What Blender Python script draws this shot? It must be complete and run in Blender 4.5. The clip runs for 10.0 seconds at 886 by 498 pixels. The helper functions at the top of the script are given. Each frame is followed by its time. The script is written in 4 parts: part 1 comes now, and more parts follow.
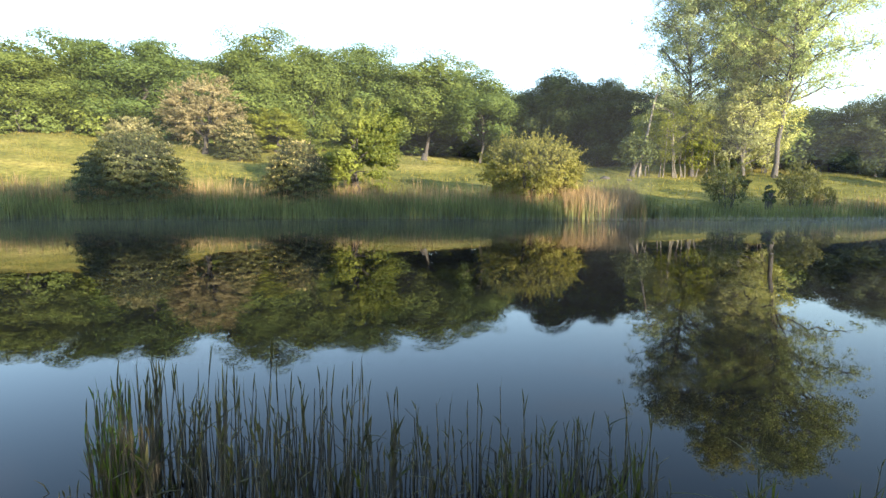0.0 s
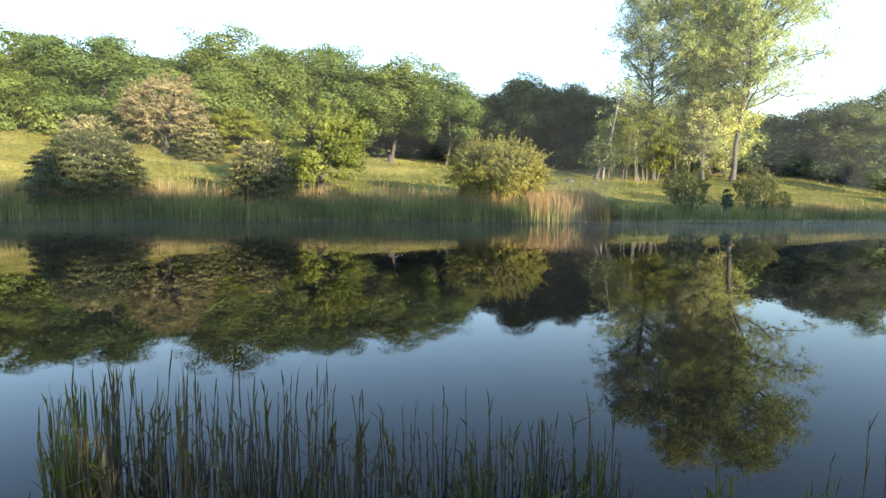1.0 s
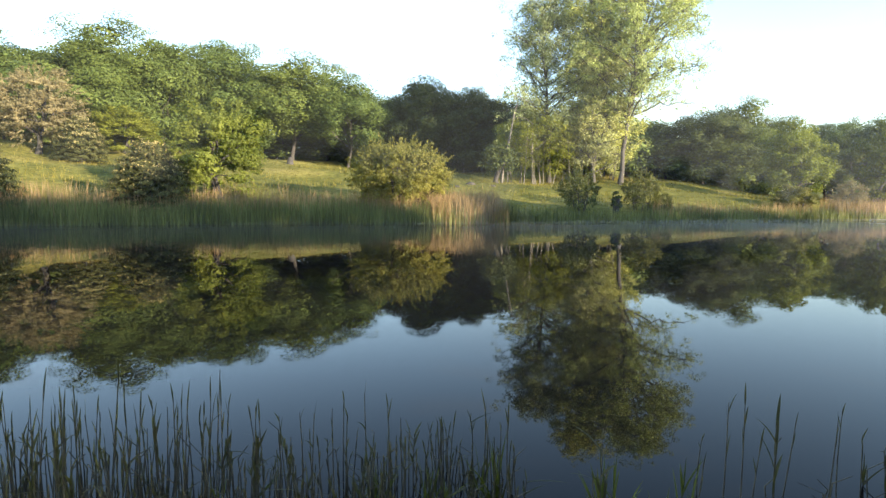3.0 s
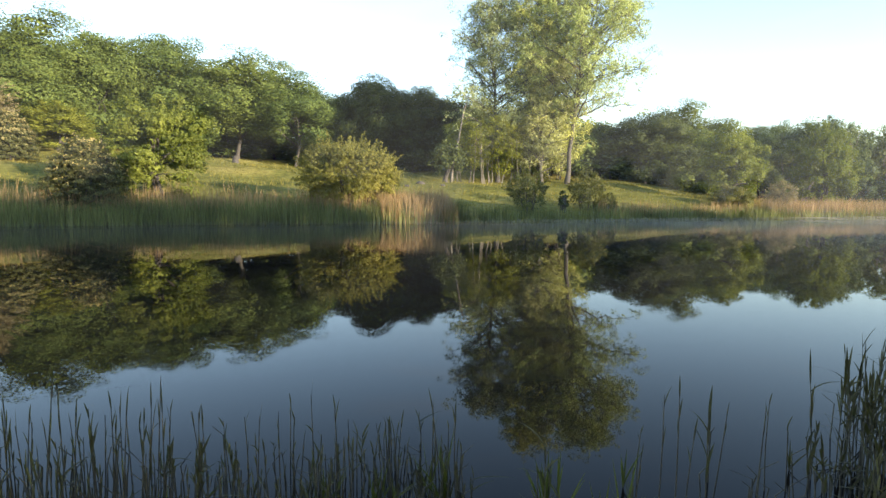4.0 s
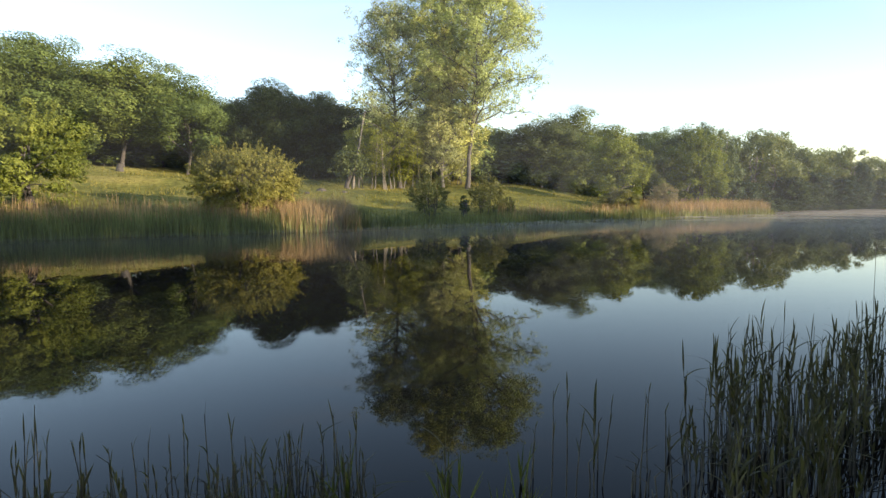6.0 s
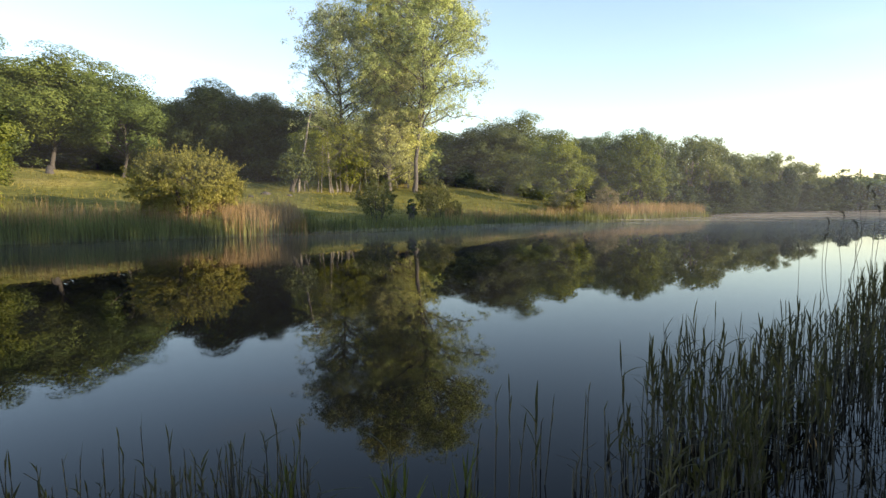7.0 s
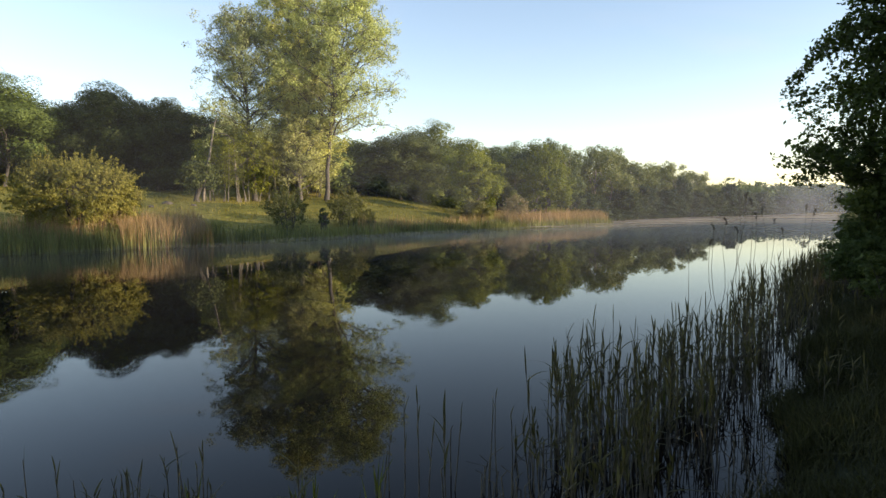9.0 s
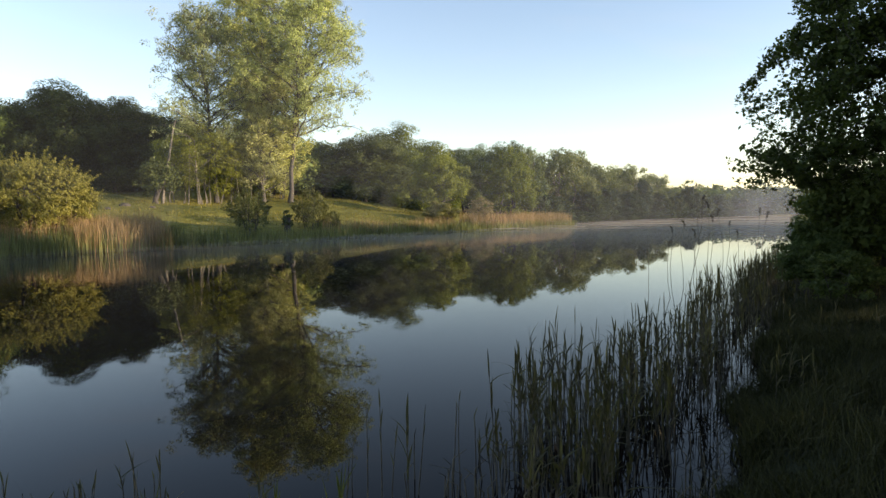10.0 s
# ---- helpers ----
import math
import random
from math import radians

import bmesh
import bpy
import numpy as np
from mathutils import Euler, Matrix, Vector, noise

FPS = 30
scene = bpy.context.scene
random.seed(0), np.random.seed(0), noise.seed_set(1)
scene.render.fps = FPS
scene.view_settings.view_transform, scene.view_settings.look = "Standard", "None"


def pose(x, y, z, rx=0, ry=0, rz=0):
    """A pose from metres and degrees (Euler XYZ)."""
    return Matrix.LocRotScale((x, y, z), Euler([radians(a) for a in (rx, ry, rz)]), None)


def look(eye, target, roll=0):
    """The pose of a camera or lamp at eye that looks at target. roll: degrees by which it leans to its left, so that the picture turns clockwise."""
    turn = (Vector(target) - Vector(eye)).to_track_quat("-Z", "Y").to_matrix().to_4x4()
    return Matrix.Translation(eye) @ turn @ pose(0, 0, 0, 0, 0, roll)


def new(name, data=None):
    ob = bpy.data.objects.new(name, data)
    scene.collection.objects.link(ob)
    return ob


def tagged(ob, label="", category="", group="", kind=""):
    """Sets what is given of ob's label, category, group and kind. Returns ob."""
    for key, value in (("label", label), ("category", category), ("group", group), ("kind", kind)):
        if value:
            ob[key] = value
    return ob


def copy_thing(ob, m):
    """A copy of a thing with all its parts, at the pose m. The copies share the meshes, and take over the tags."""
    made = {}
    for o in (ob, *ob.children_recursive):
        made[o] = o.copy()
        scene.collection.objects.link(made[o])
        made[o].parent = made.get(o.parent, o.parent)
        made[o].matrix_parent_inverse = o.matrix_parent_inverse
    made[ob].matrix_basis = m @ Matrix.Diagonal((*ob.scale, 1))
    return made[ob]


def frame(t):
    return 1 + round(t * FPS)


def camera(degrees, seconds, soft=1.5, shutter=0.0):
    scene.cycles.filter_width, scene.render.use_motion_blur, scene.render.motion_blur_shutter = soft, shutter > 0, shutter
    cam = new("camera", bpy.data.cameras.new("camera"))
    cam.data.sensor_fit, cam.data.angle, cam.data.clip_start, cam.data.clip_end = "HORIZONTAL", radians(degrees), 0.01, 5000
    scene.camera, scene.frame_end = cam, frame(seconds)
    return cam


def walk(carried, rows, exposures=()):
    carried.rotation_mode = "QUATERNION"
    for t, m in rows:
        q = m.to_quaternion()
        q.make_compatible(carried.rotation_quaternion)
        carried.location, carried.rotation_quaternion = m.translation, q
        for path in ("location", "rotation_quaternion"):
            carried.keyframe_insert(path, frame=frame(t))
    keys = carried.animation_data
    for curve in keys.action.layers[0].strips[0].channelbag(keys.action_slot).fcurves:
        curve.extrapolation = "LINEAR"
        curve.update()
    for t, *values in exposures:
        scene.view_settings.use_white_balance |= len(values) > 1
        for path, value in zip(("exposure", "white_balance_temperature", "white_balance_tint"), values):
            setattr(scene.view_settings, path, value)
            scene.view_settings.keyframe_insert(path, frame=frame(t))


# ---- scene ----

cam = camera(71.8, 10.0, soft=1.47)
# seconds, eye in metres, degrees turned right, tilted up, leaning right
ROWS = [
    (0.0, 0.0, 0.0, 1.903, 0.0, -5.7, -0.38), (0.5, 0.001, -0.004, 1.903, 1.33, -5.62, -0.55),
    (1.0, 0.005, -0.003, 1.903, 3.14, -5.48, -0.71), (1.5, 0.013, -0.018, 1.909, 4.9, -5.32, -0.95),
    (2.0, 0.027, -0.032, 1.914, 7.43, -5.21, -0.65), (2.5, 0.036, -0.044, 1.919, 9.8, -5.12, -0.49),
    (4.0, 0.06, -0.094, 1.934, 16.79, -5.18, -0.58), (4.5, 0.068, -0.112, 1.945, 19.06, -5.02, -0.29),
    (5.0, 0.078, -0.132, 1.944, 21.46, -4.93, -0.15), (5.5, 0.085, -0.15, 1.952, 23.61, -4.77, 0.25),
    (7.0, 0.102, -0.21, 1.972, 30.62, -4.36, 0.42), (7.5, 0.104, -0.23, 1.991, 33.44, -4.18, 0.77),
    (8.0, 0.112, -0.242, 1.991, 35.76, -3.97, 0.81), (8.5, 0.112, -0.26, 2.0, 37.22, -3.79, 0.72),
    (9.0, 0.117, -0.278, 2.003, 38.65, -3.69, 0.83), (9.5, 0.119, -0.288, 2.015, 40.51, -3.66, 0.87),
    (10.0, 0.127, -0.299, 2.014, 41.86, -3.55, 0.82)]
walk(cam, [(t, pose(x, y, z, 90 + up, 0, -turn) @ pose(0, 0, 0, 0, 0, -lean)) for t, x, y, z, turn, up, lean in ROWS],
     exposures=[(0.0, 2.2, 6450, 13), (2.5, 2.04, 6550, 13), (5.5, 1.6, 6800, 16), (8.0, 1.3, 7050, 19), (10.0, 1.18, 7150, 20)])

# ---- light: low morning sun from behind the right shoulder, clear sky ----
SUN_AZ, SUN_EL = 142.0, 11.0
world = bpy.data.worlds.new("world")
scene.world = world
world.use_nodes = True
wn = world.node_tree.nodes
wn.clear()
sky = wn.new("ShaderNodeTexSky")
sky.sky_type, sky.sun_disc = "NISHITA", False
sky.sun_elevation, sky.sun_rotation = radians(SUN_EL), radians(SUN_AZ)
sky.air_density, sky.dust_density, sky.ozone_density = 1.0, 0.15, 1.5
bg = wn.new("ShaderNodeBackground")
bg.inputs["Strength"].default_value = 0.15
wout = wn.new("ShaderNodeOutputWorld")
# faint wisps of high cloud
wt = wn.new("ShaderNodeTexCoord")
wm = wn.new("ShaderNodeMapping")
wm.inputs["Scale"].default_value = (1.6, 1.6, 7.0)
wisp = wn.new("ShaderNodeTexNoise")
wisp.inputs["Scale"].default_value, wisp.inputs["Detail"].default_value, wisp.inputs["Distortion"].default_value = 1.6, 5, 0.8
thin = wn.new("ShaderNodeMapRange")
for key, v in (("From Min", 0.52), ("From Max", 0.8), ("To Min", 0.0), ("To Max", 0.2)):
    thin.inputs[key].default_value = v
cloud = wn.new("ShaderNodeMix")
cloud.data_type = "RGBA"
cloud.inputs[7].default_value = (2.6, 2.6, 2.6, 1)
world.node_tree.links.new(wt.outputs["Generated"], wm.inputs[0])
world.node_tree.links.new(wm.outputs[0], wisp.inputs[0])
world.node_tree.links.new(wisp.outputs[0], thin.inputs[0])
world.node_tree.links.new(thin.outputs[0], cloud.inputs[0])
world.node_tree.links.new(sky.outputs[0], cloud.inputs[6])
world.node_tree.links.new(cloud.outputs[2], bg.inputs[0])
world.node_tree.links.new(bg.outputs[0], wout.inputs[0])
sun = new("sun", bpy.data.lights.new("sun", "SUN"))
sun.data.energy, sun.data.angle, sun.data.color = 4.0, radians(0.6), (1.0, 0.88, 0.7)
to_sun = Vector((math.sin(radians(SUN_AZ)) * math.cos(radians(SUN_EL)), math.cos(radians(SUN_AZ)) * math.cos(radians(SUN_EL)), math.sin(radians(SUN_EL))))
sun.matrix_world = look(to_sun * 300, (0, 0, 0))


# ---- materials ----
def nodes_of(name):
    m = bpy.data.materials.new(name)
    m.use_nodes = True
    nt = m.node_tree
    nt.nodes.clear()
    return m, nt, nt.nodes.new("ShaderNodeOutputMaterial")


def ramp(nt, stops):
    r = nt.nodes.new("ShaderNodeValToRGB")
    while len(r.color_ramp.elements) < len(stops):
        r.color_ramp.elements.new(0.5)
    for e, (p, c) in zip(r.color_ramp.elements, stops):
        e.position, e.color = p, (*c, 1)
    return r


def noise_node(nt, scale, detail=4, coords="Object"):
    n = nt.nodes.new("ShaderNodeTexNoise")
    n.inputs["Scale"].default_value, n.inputs["Detail"].default_value = scale, detail
    if coords == "World":
        nt.links.new(nt.nodes.new("ShaderNodeNewGeometry").outputs["Position"], n.inputs["Vector"])
    else:
        nt.links.new(nt.nodes.new("ShaderNodeTexCoord").outputs["Object"], n.inputs["Vector"])
    return n


def mixed(nt, a, b, fac, mode="MIX"):
    m = nt.nodes.new("ShaderNodeMix")
    m.data_type, m.blend_type = "RGBA", mode
    for sock, v in ((m.inputs[0], fac), (m.inputs[6], a), (m.inputs[7], b)):
        if isinstance(v, (float, int)):
            sock.default_value = v
        elif isinstance(v, tuple):
            sock.default_value = (*v, 1)
        else:
            nt.links.new(v, sock)
    return m.outputs[2]


def foliage(name, dark, mid, light, through_part=0.35, gloss=0.12, patch=0.5, second=None):
    """Leaves: colour by leaf, by patch of the crown and by plant; thin, so that light comes through."""
    m, nt, out = nodes_of(name)
    geo = nt.nodes.new("ShaderNodeNewGeometry")
    r = ramp(nt, [(0.0, dark), (0.5, mid), (1.0, light)])
    nt.links.new(geo.outputs["Random Per Island"], r.inputs[0])
    col = r.outputs[0]
    n = noise_node(nt, patch, 3)
    pr = ramp(nt, [(0.35, (0.6, 0.62, 0.55)), (0.65, (1.25, 1.2, 1.1))])
    nt.links.new(n.outputs[0], pr.inputs[0])
    col = mixed(nt, col, pr.outputs[0], 1.0, "MULTIPLY")
    info = nt.nodes.new("ShaderNodeObjectInfo")
    orr = ramp(nt, [(0.0, (0.76, 0.83, 0.86)), (0.5, (1, 1, 1)), (1.0, (1.13, 1.06, 0.9))])
    nt.links.new(info.outputs["Random"], orr.inputs[0])
    col = mixed(nt, col, orr.outputs[0], 1.0, "MULTIPLY")
    if second:
        n2 = noise_node(nt, 0.9, 4)
        sr = ramp(nt, [(0.54, (0, 0, 0)), (0.66, (1, 1, 1))])
        nt.links.new(n2.outputs[0], sr.inputs[0])
        col = mixed(nt, col, second, sr.outputs[0])
    d = nt.nodes.new("ShaderNodeBsdfPrincipled")
    d.inputs["Roughness"].default_value = 0.55
    d.inputs["Specular IOR Level"].default_value = gloss
    t = nt.nodes.new("ShaderNodeBsdfTranslucent")
    mx = nt.nodes.new("ShaderNodeMixShader")
    mx.inputs[0].default_value = through_part
    nt.links.new(col, d.inputs["Base Color"])
    nt.links.new(mixed(nt, col, (1.25, 1.3, 0.5), 1.0, "MULTIPLY"), t.inputs[0])
    nt.links.new(d.outputs[0], mx.inputs[1])
    nt.links.new(t.outputs[0], mx.inputs[2])
    nt.links.new(mx.outputs[0], out.inputs[0])
    return m


def bark(name, dark, light, scale=6.0):
    m, nt, out = nodes_of(name)
    n = noise_node(nt, scale, 6)
    r = ramp(nt, [(0.3, dark), (0.7, light)])
    nt.links.new(n.outputs[0], r.inputs[0])
    p = nt.nodes.new("ShaderNodeBsdfPrincipled")
    p.inputs["Roughness"].default_value = 0.9
    b = nt.nodes.new("ShaderNodeBump")
    b.inputs["Strength"].default_value, b.inputs["Distance"].default_value = 0.7, 0.03
    nt.links.new(r.outputs[0], p.inputs["Base Color"])
    nt.links.new(n.outputs[0], b.inputs["Height"])
    nt.links.new(b.outputs[0], p.inputs["Normal"])
    nt.links.new(p.outputs[0], out.inputs[0])
    return m


def ground_material():
    m, nt, out = nodes_of("meadow_soil")
    big, small = noise_node(nt, 0.16, 5, "World"), noise_node(nt, 2.2, 5, "World")
    a = ramp(nt, [(0.3, (0.088, 0.096, 0.025)), (0.52, (0.185, 0.174, 0.042)), (0.68, (0.31, 0.256, 0.07))])
    nt.links.new(big.outputs[0], a.inputs[0])
    b = ramp(nt, [(0.3, (0.55, 0.55, 0.5)), (0.7, (1.25, 1.25, 1.2))])
    nt.links.new(small.outputs[0], b.inputs[0])
    p = nt.nodes.new("ShaderNodeBsdfPrincipled")
    p.inputs["Roughness"].default_value, p.inputs["Specular IOR Level"].default_value = 0.95, 0.1
    # turf on the near bank, the trees' shade painted dark into it; dry meadow beyond the water
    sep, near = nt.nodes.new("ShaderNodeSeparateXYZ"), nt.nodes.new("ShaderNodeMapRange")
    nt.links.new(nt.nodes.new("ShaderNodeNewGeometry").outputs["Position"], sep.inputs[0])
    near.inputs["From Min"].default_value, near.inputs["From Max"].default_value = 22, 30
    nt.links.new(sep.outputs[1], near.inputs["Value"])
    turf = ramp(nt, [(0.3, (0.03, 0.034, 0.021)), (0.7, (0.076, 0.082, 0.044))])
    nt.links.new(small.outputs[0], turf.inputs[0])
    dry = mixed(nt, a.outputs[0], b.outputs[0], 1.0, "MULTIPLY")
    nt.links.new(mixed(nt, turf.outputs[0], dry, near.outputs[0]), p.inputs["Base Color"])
    bump = nt.nodes.new("ShaderNodeBump")
    bump.inputs["Strength"].default_value, bump.inputs["Distance"].default_value = 0.6, 0.15
    nt.links.new(small.outputs[0], bump.inputs["Height"])
    nt.links.new(bump.outputs[0], p.inputs["Normal"])
    nt.links.new(p.outputs[0], out.inputs[0])
    return m


def water_material():
    m, nt, out = nodes_of("still_water")
    p = nt.nodes.new("ShaderNodeBsdfPrincipled")
    p.inputs["Base Color"].default_value = (0.0105, 0.0078, 0.0064, 1)
    p.inputs["Roughness"].default_value, p.inputs["IOR"].default_value = 0.0, 1.168
    n = noise_node(nt, 0.7, 3, "World")
    b = nt.nodes.new("ShaderNodeBump")
    b.inputs["Strength"].default_value, b.inputs["Distance"].default_value = 0.02, 0.01
    nt.links.new(n.outputs[0], b.inputs["Height"])
    nt.links.new(b.outputs[0], p.inputs["Normal"])
    nt.links.new(p.outputs[0], out.inputs[0])
    return m


OAK = foliage("oak_leaves", (0.082, 0.113, 0.029), (0.109, 0.147, 0.038), (0.142, 0.184, 0.05), 0.16, patch=0.8)
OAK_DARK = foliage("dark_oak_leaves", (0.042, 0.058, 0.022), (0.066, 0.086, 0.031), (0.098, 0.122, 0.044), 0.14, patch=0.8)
POPLAR = foliage("poplar_leaves", (0.320, 0.341, 0.103), (0.388, 0.421, 0.145), (0.473, 0.507, 0.193), 0.26, patch=0.35)
POPLAR_PALE = foliage("pale_poplar_leaves", (0.288, 0.329, 0.111), (0.374, 0.420, 0.149), (0.471, 0.511, 0.199), 0.26, patch=0.35)
POPLAR_GREY = foliage("grey_poplar_leaves", (0.230, 0.248, 0.111), (0.307, 0.330, 0.150), (0.389, 0.414, 0.198), 0.26, patch=0.35)
BIRCH = foliage("birch_leaves", (0.125, 0.148, 0.028), (0.185, 0.212, 0.04), (0.255, 0.28, 0.065), 0.42)
BRIGHT = foliage("maple_leaves", (0.11, 0.135, 0.026), (0.17, 0.2, 0.038), (0.24, 0.268, 0.06), 0.38)
GREEN_HAWTHORN = foliage("green_hawthorn_leaves", (0.155, 0.15, 0.036), (0.21, 0.202, 0.05), (0.275, 0.258, 0.07), 0.32)
HAWTHORN = foliage("hawthorn_leaves", (0.10, 0.108, 0.036), (0.145, 0.15, 0.05), (0.205, 0.205, 0.075), 0.28)
BROWN = foliage("bronze_leaves", (0.185, 0.155, 0.08), (0.26, 0.217, 0.118), (0.34, 0.29, 0.17), 0.3)
GREYGREEN = foliage("willow_leaves", (0.092, 0.118, 0.05), (0.138, 0.168, 0.074), (0.2, 0.232, 0.108), 0.3)
ALDER = foliage("alder_leaves", (0.029, 0.047, 0.021), (0.043, 0.067, 0.028), (0.061, 0.090, 0.038), 0.25)
REED_GREEN = foliage("green_reed", (0.10, 0.112, 0.04), (0.175, 0.19, 0.072), (0.265, 0.275, 0.112), 0.3, patch=0.3)
REED_TAN = foliage("dry_reed", (0.23, 0.15, 0.078), (0.34, 0.228, 0.12), (0.44, 0.315, 0.175), 0.25, patch=0.3)
GRASS = foliage("meadow_grass", (0.132, 0.126, 0.032), (0.208, 0.184, 0.045), (0.3, 0.25, 0.072), 0.35, patch=0.12)
# bank grass: the near bank's shade is put into these dark colours
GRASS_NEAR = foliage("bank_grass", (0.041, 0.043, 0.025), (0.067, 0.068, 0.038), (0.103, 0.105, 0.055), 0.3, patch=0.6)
# near reeds: part of their shade is put into these darker colours
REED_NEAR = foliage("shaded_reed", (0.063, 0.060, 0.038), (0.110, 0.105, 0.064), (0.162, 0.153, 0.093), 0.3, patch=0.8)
REED_FRESH = foliage("fresh_reed", (0.11, 0.15, 0.03), (0.15, 0.20, 0.04), (0.20, 0.25, 0.06), 0.35, patch=0.8)
REED_OLIVE = foliage("olive_reed_shoots", (0.10, 0.11, 0.03), (0.15, 0.165, 0.045), (0.21, 0.22, 0.07), 0.35, patch=0.8)
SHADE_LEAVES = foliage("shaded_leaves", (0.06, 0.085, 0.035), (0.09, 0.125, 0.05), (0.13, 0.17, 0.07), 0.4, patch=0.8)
TIER = foliage("dark_hawthorn_leaves", (0.062, 0.066, 0.027), (0.092, 0.097, 0.038), (0.138, 0.14, 0.054), 0.28)
CREAM = foliage("cream_blossom", (0.235, 0.2, 0.085), (0.305, 0.265, 0.12), (0.4, 0.35, 0.18), 0.3, patch=0.8)
WHITE_BLOSSOM = foliage("white_blossom", (0.55, 0.55, 0.5), (0.68, 0.68, 0.62), (0.78, 0.78, 0.72), 0.3, patch=0.8)
REED_STEM = bark("reed_stem", (0.055, 0.045, 0.034), (0.17, 0.145, 0.095), 3.0)
BARK_OAK = bark("oak_bark", (0.03, 0.026, 0.02), (0.085, 0.073, 0.058))
BARK_PALE = bark("pale_bark", (0.09, 0.078, 0.06), (0.22, 0.195, 0.15))
BARK_POPLAR = bark("poplar_bark", (0.04, 0.036, 0.03), (0.11, 0.095, 0.075))
GROUND, WATER = ground_material(), water_material()


# ---- mesh helpers ----
def mesh_from(name, verts, faces, mat, smooth=False):
    """verts (n, 3) and faces (m, k) as arrays."""
    verts, faces = np.asarray(verts, dtype=np.float32), np.asarray(faces, dtype=np.int32)
    me = bpy.data.meshes.new(name)
    m, k = faces.shape
    me.vertices.add(len(verts))
    me.loops.add(m * k)
    me.polygons.add(m)
    me.vertices.foreach_set("co", verts.ravel())
    me.loops.foreach_set("vertex_index", faces.ravel())
    me.polygons.foreach_set("loop_start", np.arange(0, m * k, k, dtype=np.int32))
    if smooth:
        me.polygons.foreach_set("use_smooth", np.ones(m, dtype=bool))
    me.update(calc_edges=True)
    me.validate()
    me.materials.append(mat)
    return me


def part(name, me, parent, label=""):
    ob = new(name, me)
    ob.parent = parent
    return tagged(ob, label)


def unit(v):
    return v / np.maximum(np.linalg.norm(v, axis=-1, keepdims=True), 1e-9)


def leaf_arrays(rng, places, facing, length, width, loose=0.55, small=False):
    """A pointed four-cornered leaf at each place, roughly square to facing; three-cornered where small."""
    n = len(places)
    nor = unit(facing + rng.normal(0, loose, (n, 3)))
    a = unit(np.cross(nor, rng.normal(0, 1, (n, 3))))
    b = np.cross(nor, a)
    s = rng.uniform(0.6, 1.35, (n, 1))
    l, w = a * length * s * 0.5, b * width * s * 0.5
    if small:
        return np.stack([places - l + w * 0.8, places + l, places - l - w * 0.8], 1).reshape(-1, 3), np.arange(3 * n).reshape(n, 3)
    v = np.stack([places - l, places + w + l * 0.1, places + l, places - w + l * 0.1], 1).reshape(-1, 3)
    return v, np.arange(4 * n).reshape(n, 4)


def tube_arrays(path, radii, sides=7):
    path, radii = np.asarray(path, float), np.asarray(radii, float)
    tang = unit(np.gradient(path, axis=0))
    ref = np.where(np.abs(tang[:, 2:3]) > 0.9, [[1.0, 0, 0]], [[0, 0, 1.0]])
    u = unit(np.cross(tang, ref))
    w = np.cross(tang, u)
    ang = np.linspace(0, 2 * np.pi, sides, endpoint=False)
    ring = u[:, None] * np.cos(ang)[None, :, None] + w[:, None] * np.sin(ang)[None, :, None]
    v = (path[:, None] + ring * radii[:, None, None]).reshape(-1, 3)
    f = [(i * sides + j, i * sides + (j + 1) % sides, (i + 1) * sides + (j + 1) % sides, (i + 1) * sides + j)
         for i in range(len(path) - 1) for j in range(sides)]
    return v, np.array(f)


def joined(pieces):
    vs, fs, k = [], [], 0
    for v, f in pieces:
        vs.append(v)
        fs.append(f + k)
        k += len(v)
    return np.concatenate(vs), np.concatenate(fs)


def limb_path(rng, a, b, sag=0.12, n=6):
    a, b = np.array(a, float), np.array(b, float)
    t = np.linspace(0, 1, n)[:, None]
    bow = rng.normal(0, sag, 3) * np.linalg.norm(b - a)
    bow[2] = abs(bow[2])
    return a + (b - a) * t + bow * np.sin(np.pi * t) + rng.normal(0, 0.02, (n, 3)) * np.linalg.norm(b - a) * t * (1 - t) * 4


def ribbons(rng, base, height, width, lean=0.12, droop=0.0, segs=3):
    """Upright pointed blades standing at base."""
    n = len(base)
    az = rng.uniform(0, 2 * np.pi, n)
    d = np.stack([np.cos(az), np.sin(az), np.zeros(n)], 1)
    az2 = rng.uniform(0, 2 * np.pi, n)
    side = np.stack([np.cos(az2), np.sin(az2), np.zeros(n)], 1)
    amount = rng.gamma(2.0, lean / 2, n)
    rows = []
    for i in range(segs + 1):
        t = i / segs
        p = base + np.outer(height * (t - droop * t ** 3), [0, 0, 1]) + d * (amount * height * t ** 2)[:, None]
        w = side * (width * (1 - t ** 1.6) * 0.5 + 0.0008)
        rows += [p - w, p + w]
    v = np.stack(rows, 1)
    k = 2 * (segs + 1)
    f = np.array([[2 * i, 2 * i + 1, 2 * i + 3, 2 * i + 2] for i in range(segs)])
    return v.reshape(-1, 3), (np.arange(n)[:, None, None] * k + f[None]).reshape(-1, 4)


